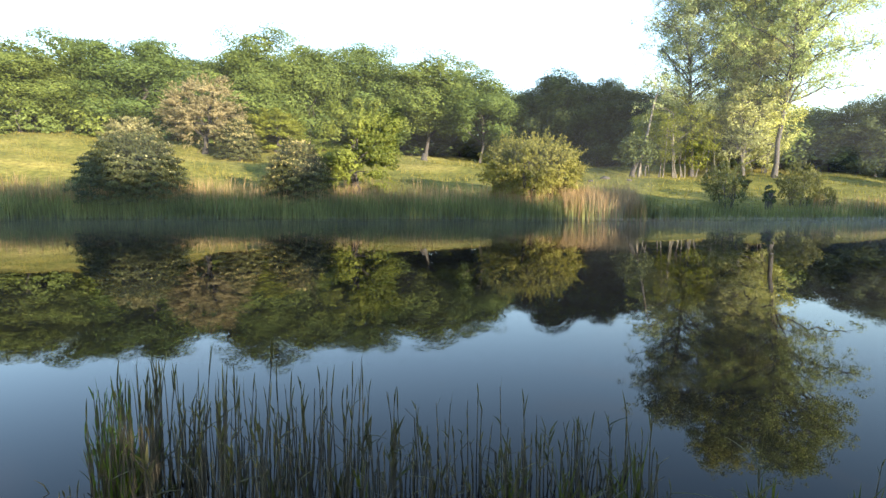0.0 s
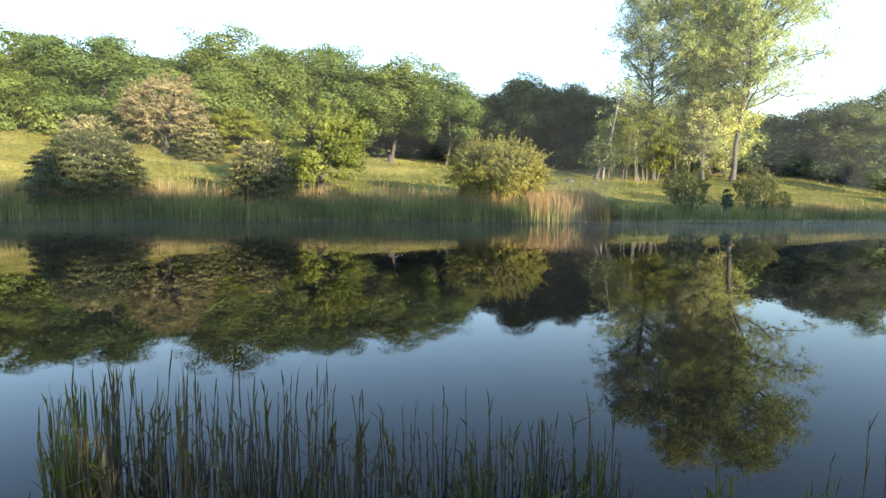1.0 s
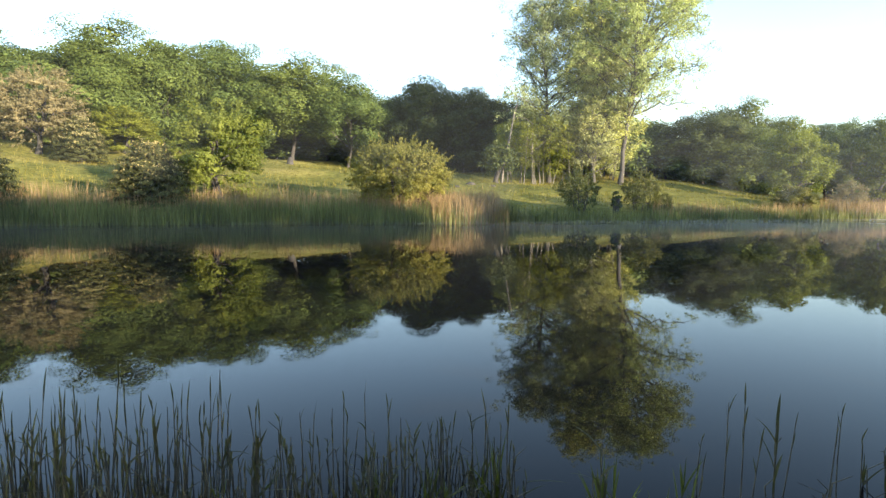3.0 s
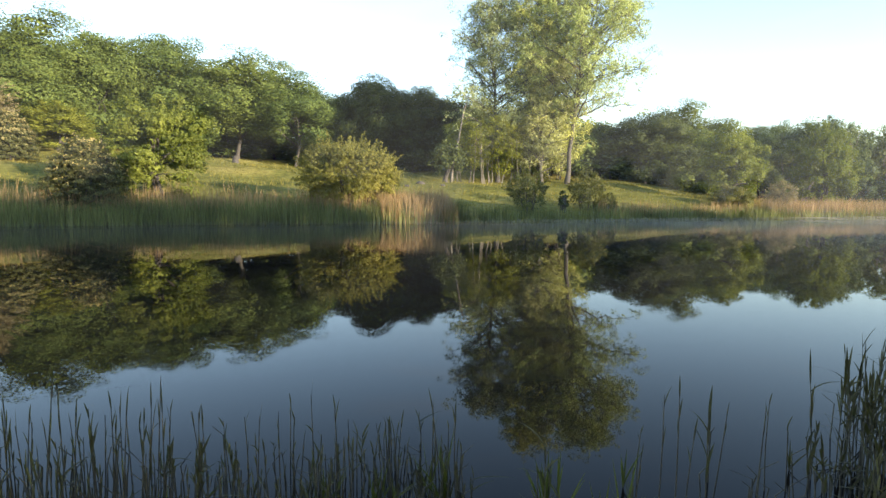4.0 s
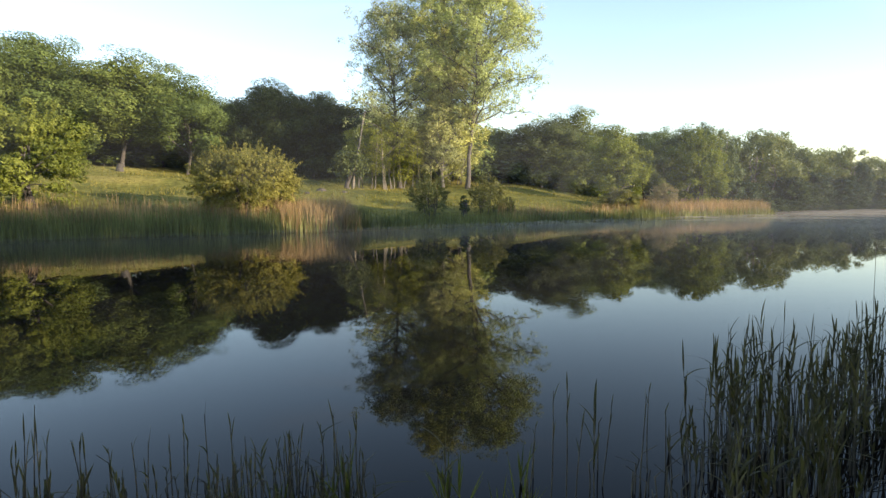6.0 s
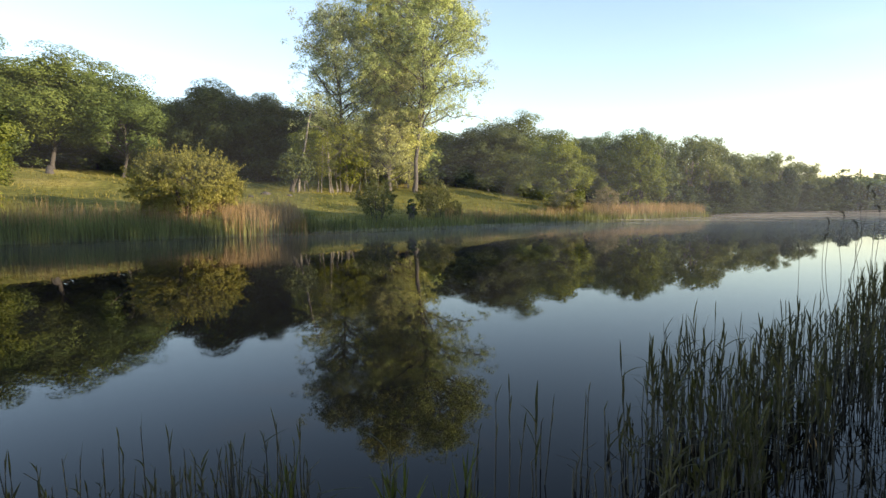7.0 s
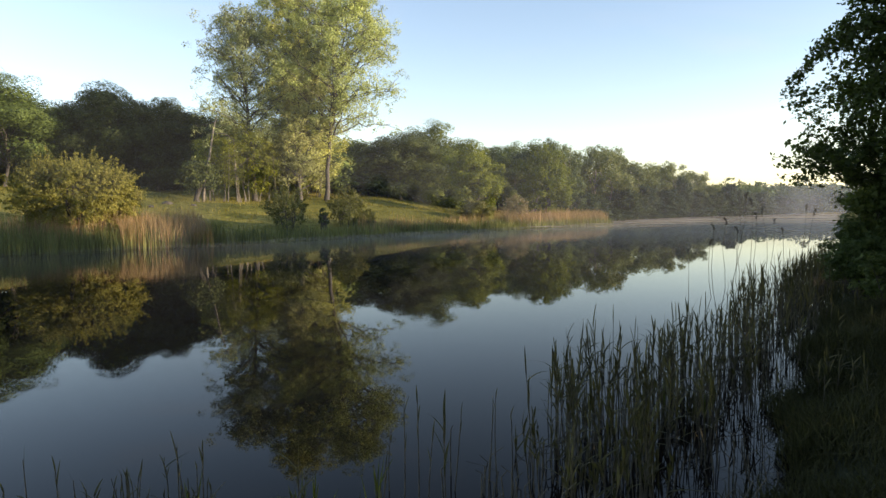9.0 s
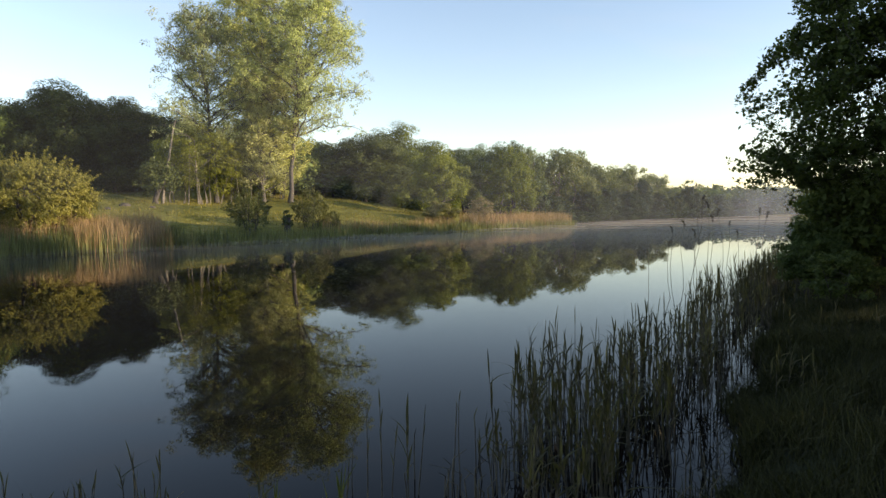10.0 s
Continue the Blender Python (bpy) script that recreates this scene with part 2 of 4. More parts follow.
# ---- the lie of the land ----
FAR_X = [-900, -60, -25, -13, 0, 10, 29, 45, 62, 64.5, 69, 80, 100, 112, 135, 165, 900]
FAR_Y = [0, 32.5, 35.6, 36.9, 38.0, 38.4, 41.3, 43.0, 44.6, 47.5, 52.0, 54.5, 53.5, 52.0, 50.0, 46, 40]
NEAR_X = [-900, -60, -6, 0, 2, 4, 8, 20, 40, 80, 120, 135, 165, 900]
NEAR_Y = [-90, -6, 0.7, 1.05, 1.02, 1.35, 2.6, 6.25, 13, 26.5, 40, 43.5, 46.5, 50]
TOP_X = [-900, -60, -41, -23, 5, 19, 31, 42, 58, 110, 900]
TOP_Z = [10, 8.4, 7.8, 6.3, 4.9, 4.5, 5.0, 5.0, 2.4, 1.6, 1.6]


def land(x, y):
    x, y = np.asarray(x, float), np.asarray(y, float)
    sf = y - np.interp(x, FAR_X, FAR_Y)
    sn = np.interp(x, NEAR_X, NEAR_Y) - y + 0.14 * np.sin(x * 2.3) + 0.09 * np.sin(x * 5.1 + 1)
    top = np.interp(x, TOP_X, TOP_Z)
    # behind the wood an unseen rise is added, to block sky between the trees
    far = top * np.clip(sf / 34, 0, 1) ** 0.85 + np.clip(sf - 42, 0, 70) * 0.024 * top
    far = far + np.clip(sf / 6, 0, 1) * (0.16 * np.sin(x * 0.42 + y * 0.21) + 0.12 * np.sin(x * 0.17 - y * 0.5 + 1.3) + 0.06 * np.sin(x * 1.3 + y))
    near = 0.42 * (1 - np.exp(-np.maximum(sn, 0) / 1.1)) + np.clip(sn - 3, 0, 60) * 0.03
    near = near + np.clip(sn / 2, 0, 1) * (0.05 * np.sin(x * 1.7 + y) + 0.04 * np.sin(x * 0.8 - y * 2.1))
    bed = -np.clip(-np.maximum(sf, sn), 0, 4) * 0.35 - 0.02
    return np.where(sf > 0, far, np.where(sn > 0, near, bed))


def build_ground():
    def lines(lo, hi, step, extra):
        inner = np.arange(lo, hi + 0.01, step)
        grow = np.array([6, 16, 40, 90, 200, 450, 1000, 2200])
        xs = np.concatenate([lo - grow[::-1], inner, hi + grow, np.array(extra)])
        return np.unique(np.round(xs, 3))
    xs = lines(-62, 140, 1.25, np.concatenate([np.arange(-6, 24, 0.35), np.arange(1.5, 14, 0.18)]))
    ys = lines(-12, 100, 1.0, np.concatenate([np.arange(-3, 9, 0.3), np.arange(0.4, 6, 0.18), np.arange(34, 48, 0.5)]))
    X, Y = np.meshgrid(xs, ys)
    Z = land(X, Y)
    v = np.stack([X, Y, Z], -1).reshape(-1, 3)
    w = len(xs)
    i, j = np.meshgrid(np.arange(len(ys) - 1), np.arange(w - 1), indexing="ij")
    a = (i * w + j).ravel()
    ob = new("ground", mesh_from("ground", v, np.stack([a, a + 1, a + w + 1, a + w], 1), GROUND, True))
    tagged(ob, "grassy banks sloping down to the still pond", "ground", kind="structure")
    wv = [(-900, -200, 0), (900, -200, 0), (900, 400, 0), (-900, 400, 0)]
    wob = new("water", mesh_from("water", wv, [(0, 1, 2, 3)], WATER))
    tagged(wob, "still dark pond water mirroring trees and sky", "water", kind="structure")


# ---- trees ----
def lobed_crown(rng, centre, radii, lobes, leaves, lobe_size, leaf, squash=0.75, fill=0.25, rough=0.10, bunches=11):
    """Leaf places and facings on small bunches that sit on larger rounded boughs: an uneven, billowing crown with dark gaps."""
    c, r = np.array(centre, float), np.array(radii, float)
    k = np.arange(lobes) + 0.5
    phi, ct = k * 2.39996, 1 - 2 * k / lobes * 0.95
    out = np.where(ct > 0, np.sqrt(1 - ct ** 2), np.sqrt(1 - np.abs(ct) ** 4))
    d = np.stack([np.cos(phi) * out, np.sin(phi) * out, ct], 1) + rng.normal(0, rough, (lobes, 3))
    lr = lobe_size * rng.uniform(0.55, 1.2, lobes)
    lc = c + d * r * (1.0 - 0.25 * lr / lobe_size * rng.uniform(0.1, 1.9, lobes))[:, None]
    own = np.repeat(np.arange(lobes), bunches)
    way = unit(rng.normal(0, 1, (len(own), 3)) + 0.75 * d[own] + [0, 0, 0.35])
    br = lr[own] * rng.uniform(0.26, 0.5, len(own))
    bc = lc[own] + way * (lr[own] * rng.uniform(0.62, 0.98, len(own)))[:, None] * [1, 1, squash]
    pick = rng.choice(len(own), leaves, p=br ** 2 / (br ** 2).sum())
    ld = unit(rng.normal(0, 1, (leaves, 3)) + 0.6 * way[pick] + [0, 0, 0.25])
    depth = np.where(rng.random(leaves) < fill, rng.uniform(0.1, 0.85, leaves), rng.uniform(0.85, 1.12, leaves))
    places = bc[pick] + ld * (br[pick] * depth)[:, None] * [1, 1, 0.5 + 0.5 * squash]
    places[:, 2] = np.maximum(places[:, 2], 0.12)
    return places, ld + 0.25 * way[pick], np.column_stack([lc, lr])


def tree_things(name, rng, height, width, crown_base, lobes, leaves, lobe_size, leaf, leaf_mat, bark_mat, trunk_r, trunks=1, squash=0.75, fill=0.25, parts=("trunk", "crown"), rough=0.10, loose=0.36, shoots=0):
    """A tree at the origin: tapered trunk with limbs, and a crown of many small leaves."""
    root = new(name)
    zc = (height + crown_base) / 2
    places, facing, lc = lobed_crown(rng, (0, 0, zc), (width / 2 - lobe_size * 0.6, width / 2 - lobe_size * 0.6, (height - crown_base) / 2 - lobe_size * 0.4), lobes, leaves, lobe_size, leaf, squash, fill, rough)
    pieces = []
    for k in range(trunks):
        off = np.array([rng.normal(0, 0.12 * width * (trunks > 1)), rng.normal(0, 0.12 * width * (trunks > 1)), -0.3])
        topp = np.array([rng.normal(0, 0.05 * width) + off[0] * 2, rng.normal(0, 0.05 * width) + off[1] * 2, height * 0.8])
        path = limb_path(rng, off, topp, 0.03, 8)
        rad = trunk_r * np.linspace(1, 0.06, 8)
        rad[0] *= 1.35
        pieces.append(tube_arrays(path, rad, 8))
        for q in rng.choice(len(lc), min(len(lc), 14 // trunks + 2), replace=False):
            s = path[rng.integers(2, 6)]
            if lc[q][2] > s[2] - 0.5:
                pieces.append(tube_arrays(limb_path(rng, s, lc[q][:3], 0.08), trunk_r * np.linspace(0.42, 0.08, 6), 5))
    v, f = joined(pieces)
    part(parts[0], mesh_from(parts[0], v, f, bark_mat, True), root)
    v, f = leaf_arrays(rng, places, facing, leaf, leaf * 0.66, loose, True)
    if fill < 0.4:
        # sprays set deeper inside each bunch, so that the crown stands thick against the sky
        m = int(leaves * 0.28)
        pick = rng.choice(len(lc), m, p=lc[:, 3] ** 2 / (lc[:, 3] ** 2).sum())
        way = unit(rng.normal(0, 1, (m, 3)))
        deep = lc[pick, :3] + way * (lc[pick, 3] * rng.uniform(0.35, 0.68, m))[:, None] * [1, 1, squash]
        deep[:, 2] = np.maximum(deep[:, 2], 0.12)
        v, f = joined([(v, f), leaf_arrays(rng, deep, way, leaf * 1.9, leaf * 1.4, 0.3, True)])
    if shoots:
        # young shoots that stand out past the rounded outline
        d = unit(rng.normal(0, 1, (shoots, 3)) * [1, 1, 0.8] + [0, 0, 0.35])
        start = np.array([0, 0, zc]) + d * [width / 2, width / 2, (height - crown_base) / 2] * rng.uniform(0.7, 0.9, (shoots, 1))
        length = 0.13 * width * rng.uniform(0.5, 1.2, (shoots, 1))
        which = rng.integers(0, shoots, shoots * 34)
        way = unit(d + rng.normal(0, 0.25, (shoots, 3)) + [0, 0, 0.15])
        along = rng.random((len(which), 1)) ** 0.8
        spots = start[which] + way[which] * length[which] * along + rng.normal(0, 0.035 * width / 5, (len(which), 3)) * (1.3 - along)
        spots[:, 2] = np.maximum(spots[:, 2], 0.15)
        v, f = joined([(v, f), leaf_arrays(rng, spots, d[which], leaf * 0.95, leaf * 0.6, 0.6, True)])
    part(parts[1], mesh_from(parts[1], v, f, leaf_mat), root)
    return root


PROTO = {}


def plant(kind, x, y, top, width, label, category, group="", turn=0.0, maker=None, sink=0.0):
    """Stands a tree or bush of a kind on the land at x, y, reaching up to the height top above the water."""
    z = float(land(x, y)) - sink
    if kind not in PROTO:
        PROTO[kind] = (maker(), True)
        ob = PROTO[kind][0]
    else:
        ob = copy_thing(PROTO[kind][0], Matrix())
    h, w = SIZES[kind]
    width *= 1.12 if kind in ("oak", "oak_b", "oak_c", "oak_d") else 1.0
    ob.matrix_basis = pose(x, y, z, 0, 0, turn) @ Matrix.Diagonal((width / w, width / w, (top - z) / h, 1))
    return tagged(ob, label, category, group)


SIZES = {"oak": (15, 11), "oak_far": (14, 14), "oak_b": (15, 11), "oak_c": (15, 11), "oak_d": (15, 11), "light": (8, 6), "brown": (8, 6.5), "bush": (3.6, 6.5), "bush_b": (3.8, 6),
         "scrub": (2.6, 3.2), "maple": (6.2, 5.2), "birch": (8, 6.5), "willow": (10, 10), "shrub": (5, 5), "sallow": (5, 5), "alder": (12, 10)}


def mk(kind):
    h, w = SIZES[kind]
    rng = np.random.default_rng(sum(map(ord, kind)))
    if kind in ("oak", "oak_b", "oak_c", "oak_d"):
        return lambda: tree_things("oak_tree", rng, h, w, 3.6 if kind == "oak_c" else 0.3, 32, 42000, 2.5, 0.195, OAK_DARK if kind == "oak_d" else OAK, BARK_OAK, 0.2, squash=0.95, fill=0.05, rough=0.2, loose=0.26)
    if kind == "oak_far":
        return lambda: tree_things("oak_tree", rng, h, w, 0.0, 44, 5200, 2.5, 0.58, OAK, BARK_OAK, 0.4, squash=0.9, fill=0.1)
    if kind == "light":
        return lambda: tree_things("lime_tree", rng, h, w, 0.3, 60, 15000, 1.0, 0.17, BRIGHT, BARK_OAK, 0.2)
    if kind == "brown":
        return lambda: tree_things("bronze_tree", rng, h, w, 0.2, 60, 15000, 0.85, 0.14, BROWN, BARK_OAK, 0.22, squash=0.4, rough=0.2, loose=0.4, shoots=330)
    if kind == "bush":
        return lambda: tree_things("hawthorn_bush", rng, h, w, 0.0, 110, 26000, 0.75, 0.12, HAWTHORN, BARK_OAK, 0.12, 4, squash=0.5, rough=0.2, parts=("stem", "crown"))
    if kind == "bush_b":
        return lambda: tree_things("hawthorn_bush", rng, h, w, 0.0, 90, 16000, 0.6, 0.11, GREEN_HAWTHORN, BARK_OAK, 0.1, 3, squash=0.6, loose=0.4, shoots=460, rough=0.08, parts=("stem", "crown"))
    if kind == "scrub":
        return lambda: tree_things("hawthorn_scrub", rng, h, w, 0.0, 40, 4500, 0.45, 0.11, HAWTHORN, BARK_OAK, 0.05, 4, squash=0.6, fill=0.4, shoots=150, rough=0.2, parts=("stem", "crown"))
    if kind == "maple":
        return lambda: tree_things("field_maple", rng, h, w, -0.2, 48, 16000, 0.85, 0.145, BRIGHT, BARK_OAK, 0.14, 2, squash=0.65, rough=0.18, loose=0.35, shoots=240)
    if kind == "birch":
        return lambda: tree_things("birch_tree", rng, h, w, 0.8, 90, 15000, 0.8, 0.13, BIRCH, BARK_PALE, 0.05, 6, squash=0.8, fill=0.5)
    if kind == "willow":
        return lambda: tree_things("willow_tree", rng, h, w, 1.6, 44, 12500, 1.4, 0.215, GREYGREEN, BARK_PALE, 0.13, 6, squash=0.8, fill=0.3, rough=0.16)
    if kind in ("shrub", "sallow"):
        return lambda: tree_things("waterside_shrub", rng, h, w, -1.4, 34, 3000, 1.0, 0.35, OAK if kind == "shrub" else ALDER, BARK_OAK, 0.1, 3, parts=("stem", "crown"))
    return lambda: tree_things("alder_tree", rng, h, w, 0.0, 40, 5200, 1.7, 0.46, ALDER, BARK_OAK, 0.22, 2)


def put(kind, rows, label, category, group=""):
    for i, (x, y, top, w) in enumerate(rows):
        plant(kind, x, y, top, w, label, category, group, turn=(i * 137 + 40 * len(kind)) % 360, maker=mk(kind))


def tiered_hawthorn(x, y, top, width, seed, bloom, label):
    """A domed hawthorn: flat tiers of boughs that reach out and droop at their tips, with blossom lying on their upper sides."""
    rng = np.random.default_rng(seed)
    root = new("hawthorn_bush")
    z = float(land(x, y))
    root.location = (x, y, z)
    h, r = top - z, width / 2
    stems, tiers, flowers = [], [], []
    for k in range(5):
        a = k * 1.26 + rng.normal(0, 0.2)
        stems.append(tube_arrays(limb_path(rng, (0.15 * math.cos(a), 0.15 * math.sin(a), -0.2), (0.45 * r * math.cos(a), 0.45 * r * math.sin(a), 0.72 * h), 0.06, 7), np.linspace(0.13, 0.03, 7), 6))
    v, f = joined(stems)
    part("stem", mesh_from("stem", v, f, BARK_OAK, True), root)
    count = int(60 * r)
    for k in range(count):
        a = k * 2.39996
        up = ((k + rng.random()) / count) ** 0.85
        edge = math.sqrt(max(0.02, 1 - up ** 2.4)) * rng.uniform(0.86, 1.1)
        out = np.array([math.cos(a), math.sin(a), 0.0])
        side = np.array([-math.sin(a), math.cos(a), 0.0])
        length = rng.uniform(0.9, 1.5) * (0.7 + 0.12 * r)
        tip = out * edge * r + np.array([0, 0, 0.12 + up * (h - 0.35) * rng.uniform(0.93, 1.06)])
        n = 150
        u = rng.random((n, 1)) ** 0.75
        wide = 0.42 * length * np.sqrt(np.maximum(1.05 - u, 0)) * rng.uniform(-1, 1, (n, 1))
        rise = (0.55 if up > 0.75 else 0.22) * length
        p = tip + out * (u - 1) * length + side * wide + np.array([[0, 0, 1]]) * (rise * (u - 0.6) - 0.5 * length * np.maximum(u - 0.65, 0) * (up < 0.8) - 0.25 * np.abs(wide)) + rng.normal(0, 0.05, (n, 3))
        p[:, 2] = np.maximum(p[:, 2], 0.1)
        face = out * 0.6 + np.array([0, 0, 0.7]) + rng.normal(0, 0.2, (n, 3))
        lit = rng.random(n) < bloom * min(1.0, max(0.0, 2.2 * up - 0.5)) * rng.uniform(0.3, 1.6)
        tiers.append(leaf_arrays(rng, p[~lit], face[~lit], 0.13, 0.1, 0.35, True))
        flowers.append(leaf_arrays(rng, p[lit] + [0, 0, 0.05], face[lit], 0.15, 0.13, 0.3, True))
    deep = unit(rng.normal(0, 1, (2600, 3))) * [0.72 * r, 0.72 * r, 0.42 * h] * rng.uniform(0.6, 1, (2600, 1)) + [0, 0, 0.46 * h]
    tiers.append(leaf_arrays(rng, deep, deep - [0, 0, 0.46 * h], 0.24, 0.18, 0.4, True))
    v, f = joined(tiers)
    part("crown", mesh_from("crown", v, f, TIER), root)
    v, f = joined(flowers)
    part("blossom", mesh_from("blossom", v, f, CREAM), root, "clusters of creamy white blossom")
    return tagged(root, label, "bush", "hawthorns on the bank")


def build_woods():
    oaks = "tall oak in full green leaf on the wood's edge"
    put("oak", [(-46.9, 68.1, 17.6, 13), (-35.2, 72.5, 19.1, 14), (-17.5, 80.8, 20.8, 13.5)], oaks, "oak tree", "oaks along the meadow")
    put("oak_b", [(-42.6, 73.3, 18.6, 13), (-25.5, 80.9, 20.6, 16), (-10.3, 84.2, 20.1, 15), (53.5, 69, 12.9, 11.5)], oaks, "oak tree", "oaks along the meadow")
    put("oak_c", [(-2.3, 82.6, 18.3, 15), (-35.2, 88.7, 19.8, 14), (4.6, 80.4, 16.0, 11), (67.8, 70, 11.8, 10)], oaks, "oak tree", "oaks along the meadow")
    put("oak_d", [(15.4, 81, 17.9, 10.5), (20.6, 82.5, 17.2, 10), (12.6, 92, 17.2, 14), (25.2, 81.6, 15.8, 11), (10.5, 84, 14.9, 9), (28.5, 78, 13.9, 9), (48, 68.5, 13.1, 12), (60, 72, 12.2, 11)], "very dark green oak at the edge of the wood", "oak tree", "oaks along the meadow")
    back = "dark oak deeper in the wood behind the meadow"
    put("oak_far", [(-56, 76, 17, 14), (-46, 86, 18, 15), (-14, 93, 18.5, 15), (6, 93, 16, 15), (29, 90, 15, 14), (38, 84, 13.5, 14)], back, "oak tree", "oaks in the wood")
    put("oak_far", [(-64, 66, 16, 14), (-24, 94, 19, 15), (-4, 95, 18, 15), (20, 95, 15.5, 15), (34, 77, 12.5, 12), (43, 78, 12, 13), (62, 80, 11.5, 13)], back, "oak tree", "oaks in the wood")
    put("shrub", [(-52, 69, 9, 8), (-30, 78, 10, 8), (-20, 86, 11, 9), (-6, 90, 10, 9), (2, 92, 10, 9), (9, 90, 9, 9), (13, 84, 9, 7), (20, 88, 9, 9), (28, 80, 9, 9), (34, 76, 8, 8), (40, 75, 8, 8), (44, 73, 7.5, 7), (-48, 63, 9.3, 8), (-56, 61, 9, 9), (57, 72, 7.5, 8), (70, 66, 6.5, 8), (74, 62, 6, 8)],
        "dense green undergrowth below the oaks", "undergrowth", "undergrowth in the wood")
    put("shrub", [(-44, 66.5, float(land(-44, 66.5)) + 5, 6), (-38, 69.5, float(land(-38, 69.5)) + 5, 6.5), (-31.5, 71.5, float(land(-31.5, 71.5)) + 5.5, 7), (-20, 76.5, float(land(-20, 76.5)) + 5, 6.5)],
        "low green boughs and undergrowth at the wood's edge", "undergrowth", "undergrowth in the wood")
    put("oak_far", [(-90, 80, 18, 18), (-74, 86, 18, 18), (-60, 96, 19, 18), (-44, 100, 19, 18), (-30, 104, 19, 18), (-14, 106, 18.5, 18), (2, 106, 17, 18), (16, 106, 16, 18), (30, 102, 15, 18),
                    (42, 96, 14, 17), (54, 90, 13, 16), (66, 86, 12, 16), (78, 80, 11, 15), (90, 76, 10.5, 15), (102, 74, 10, 15), (114, 72, 9.5, 14), (36, 72, 11.5, 12)],
        "dark oak in the depth of the wood", "oak tree", "oaks in the wood")
    put("alder", [(43, 69.5, 7.5, 7), (38.5, 72, 8, 8), (47.5, 73, 7.5, 8), (51, 74, 7, 8), (55.5, 75, 7, 8)], "dense dark undergrowth between the oaks", "undergrowth", "undergrowth in the wood")
    put("light", [(46.6, 52.1, 9.3, 6.2)], "fresh green lime tree standing on the bank", "tree")
    put("brown", [(-24.2, 62.5, 13.1, 8.0)], "bronze-brown leaved tree on the sunny meadow", "tree")
    put("brown", [(47.3, 46.2, 3.5, 2.8)], "small russet-brown bush on the grassy bank", "bush")
    tiered_hawthorn(-20.0, 60.4, 8.4, 4.8, 3, 0.4, "hawthorn with creamy white blossom beside the bronze tree")
    tiered_hawthorn(-9.7, 40.7, 4.9, 5.2, 6, 0.16, "dark hawthorn bush with cream blossom on its top")
    tiered_hawthorn(-21.4, 42.6, 6.5, 6.2, 8, 0.8, "hawthorn bush covered in sunlit creamy blossom")
    tiered_hawthorn(-19.7, 39.0, 5.2, 7.2, 12, 0.04, "broad dark hawthorn bush with drooping tiers of boughs")
    put("maple", [(-18.1, 67.6, 10.2, 6.3), (-6.3, 44.6, 7.9, 6.3), (57.1, 50.5, 9.4, 6.5)], "young bright green field maple on the bank", "tree", "field maples")
    put("bush", [(42, 46.5, 2.8, 3.6)], "low grey-green hawthorn bush on the bank", "bush", "hawthorns on the bank")
    put("bush_b", [(6.0, 42.5, 5.5, 7.2)], "rounded yellow-green hawthorn bush above the reeds", "bush", "hawthorns on the bank")
    put("scrub", [(20.0, 43.5, 3.8, 3.2), (25.3, 43.8, 3.9, 2.9), (27.0, 43.4, 2.1, 1.5)], "small ragged hawthorn scrub on the grassy bank", "bush", "scrub on the bank")
    put("birch", [(24.2, 62.2, 11.2, 7.4), (22.0, 64.4, 10.8, 6.0), (27.5, 66, 11, 7), (29.3, 65, 9.5, 6), (33.6, 65.5, 9, 6)], "slender birch with pale stems and yellow-green leaves", "birch tree", "birches by the poplars")
    put("willow", [(66.5, 59.5, 12.2, 11), (80.6, 60.5, 12.4, 11), (73.5, 63, 11.8, 10), (61.1, 58.7, 8.4, 7.5), (91, 62, 10.6, 10), (100.5, 61, 10.4, 9), (109, 61, 8.9, 8.5), (117, 63, 7.2, 8)],
        "grey-green willow with pale stems by the water", "willow tree", "willows at the far end")
    put("sallow", [(66.5, 55, 4.2, 4.5), (71, 56.5, 4.6, 5), (76, 58, 4.4, 5), (112, 56.5, 5.0, 5), (126, 55.5, 5.0, 6), (134, 54.5, 4.4, 7), (142, 53, 4.6, 8), (150, 51, 4.8, 9), (160, 49, 5, 10), (86, 60.5, 5.6, 6), (95, 60, 5.6, 6)],
        "dark green shrub leaning over the misty water", "shrub", "shrubs at the far end")
    # the dark leaf colour here carries the shadow along the waterline
    put("sallow", [(69.5 + 3.2 * i, float(np.interp(69.5 + 3.2 * i, FAR_X, FAR_Y)) + 0.5, 1.7 + 0.5 * math.sin(i * 2.1), 4.4) for i in range(20)],
        "low sallow with shadow-dark leaves at the misty water's edge", "shrub", "sallows at the far end")
    put("alder", [(81.6, 55.8, 5.2, 4.4), (86.6, 55.6, 5.7, 4.2), (91.7, 55.3, 5.1, 4.6), (96.6, 55.2, 7.4, 3.4), (101, 55, 5.0, 4.2), (84.2, 55.2, 4.0, 3.6), (94.2, 54.9, 4.3, 3.8), (105, 54.2, 4.4, 5), (112.6, 55, 6.4, 5.2), (115.5, 54, 5.0, 5)],
        "young dark alder at the misty far shore", "alder tree", "alders at the far end")
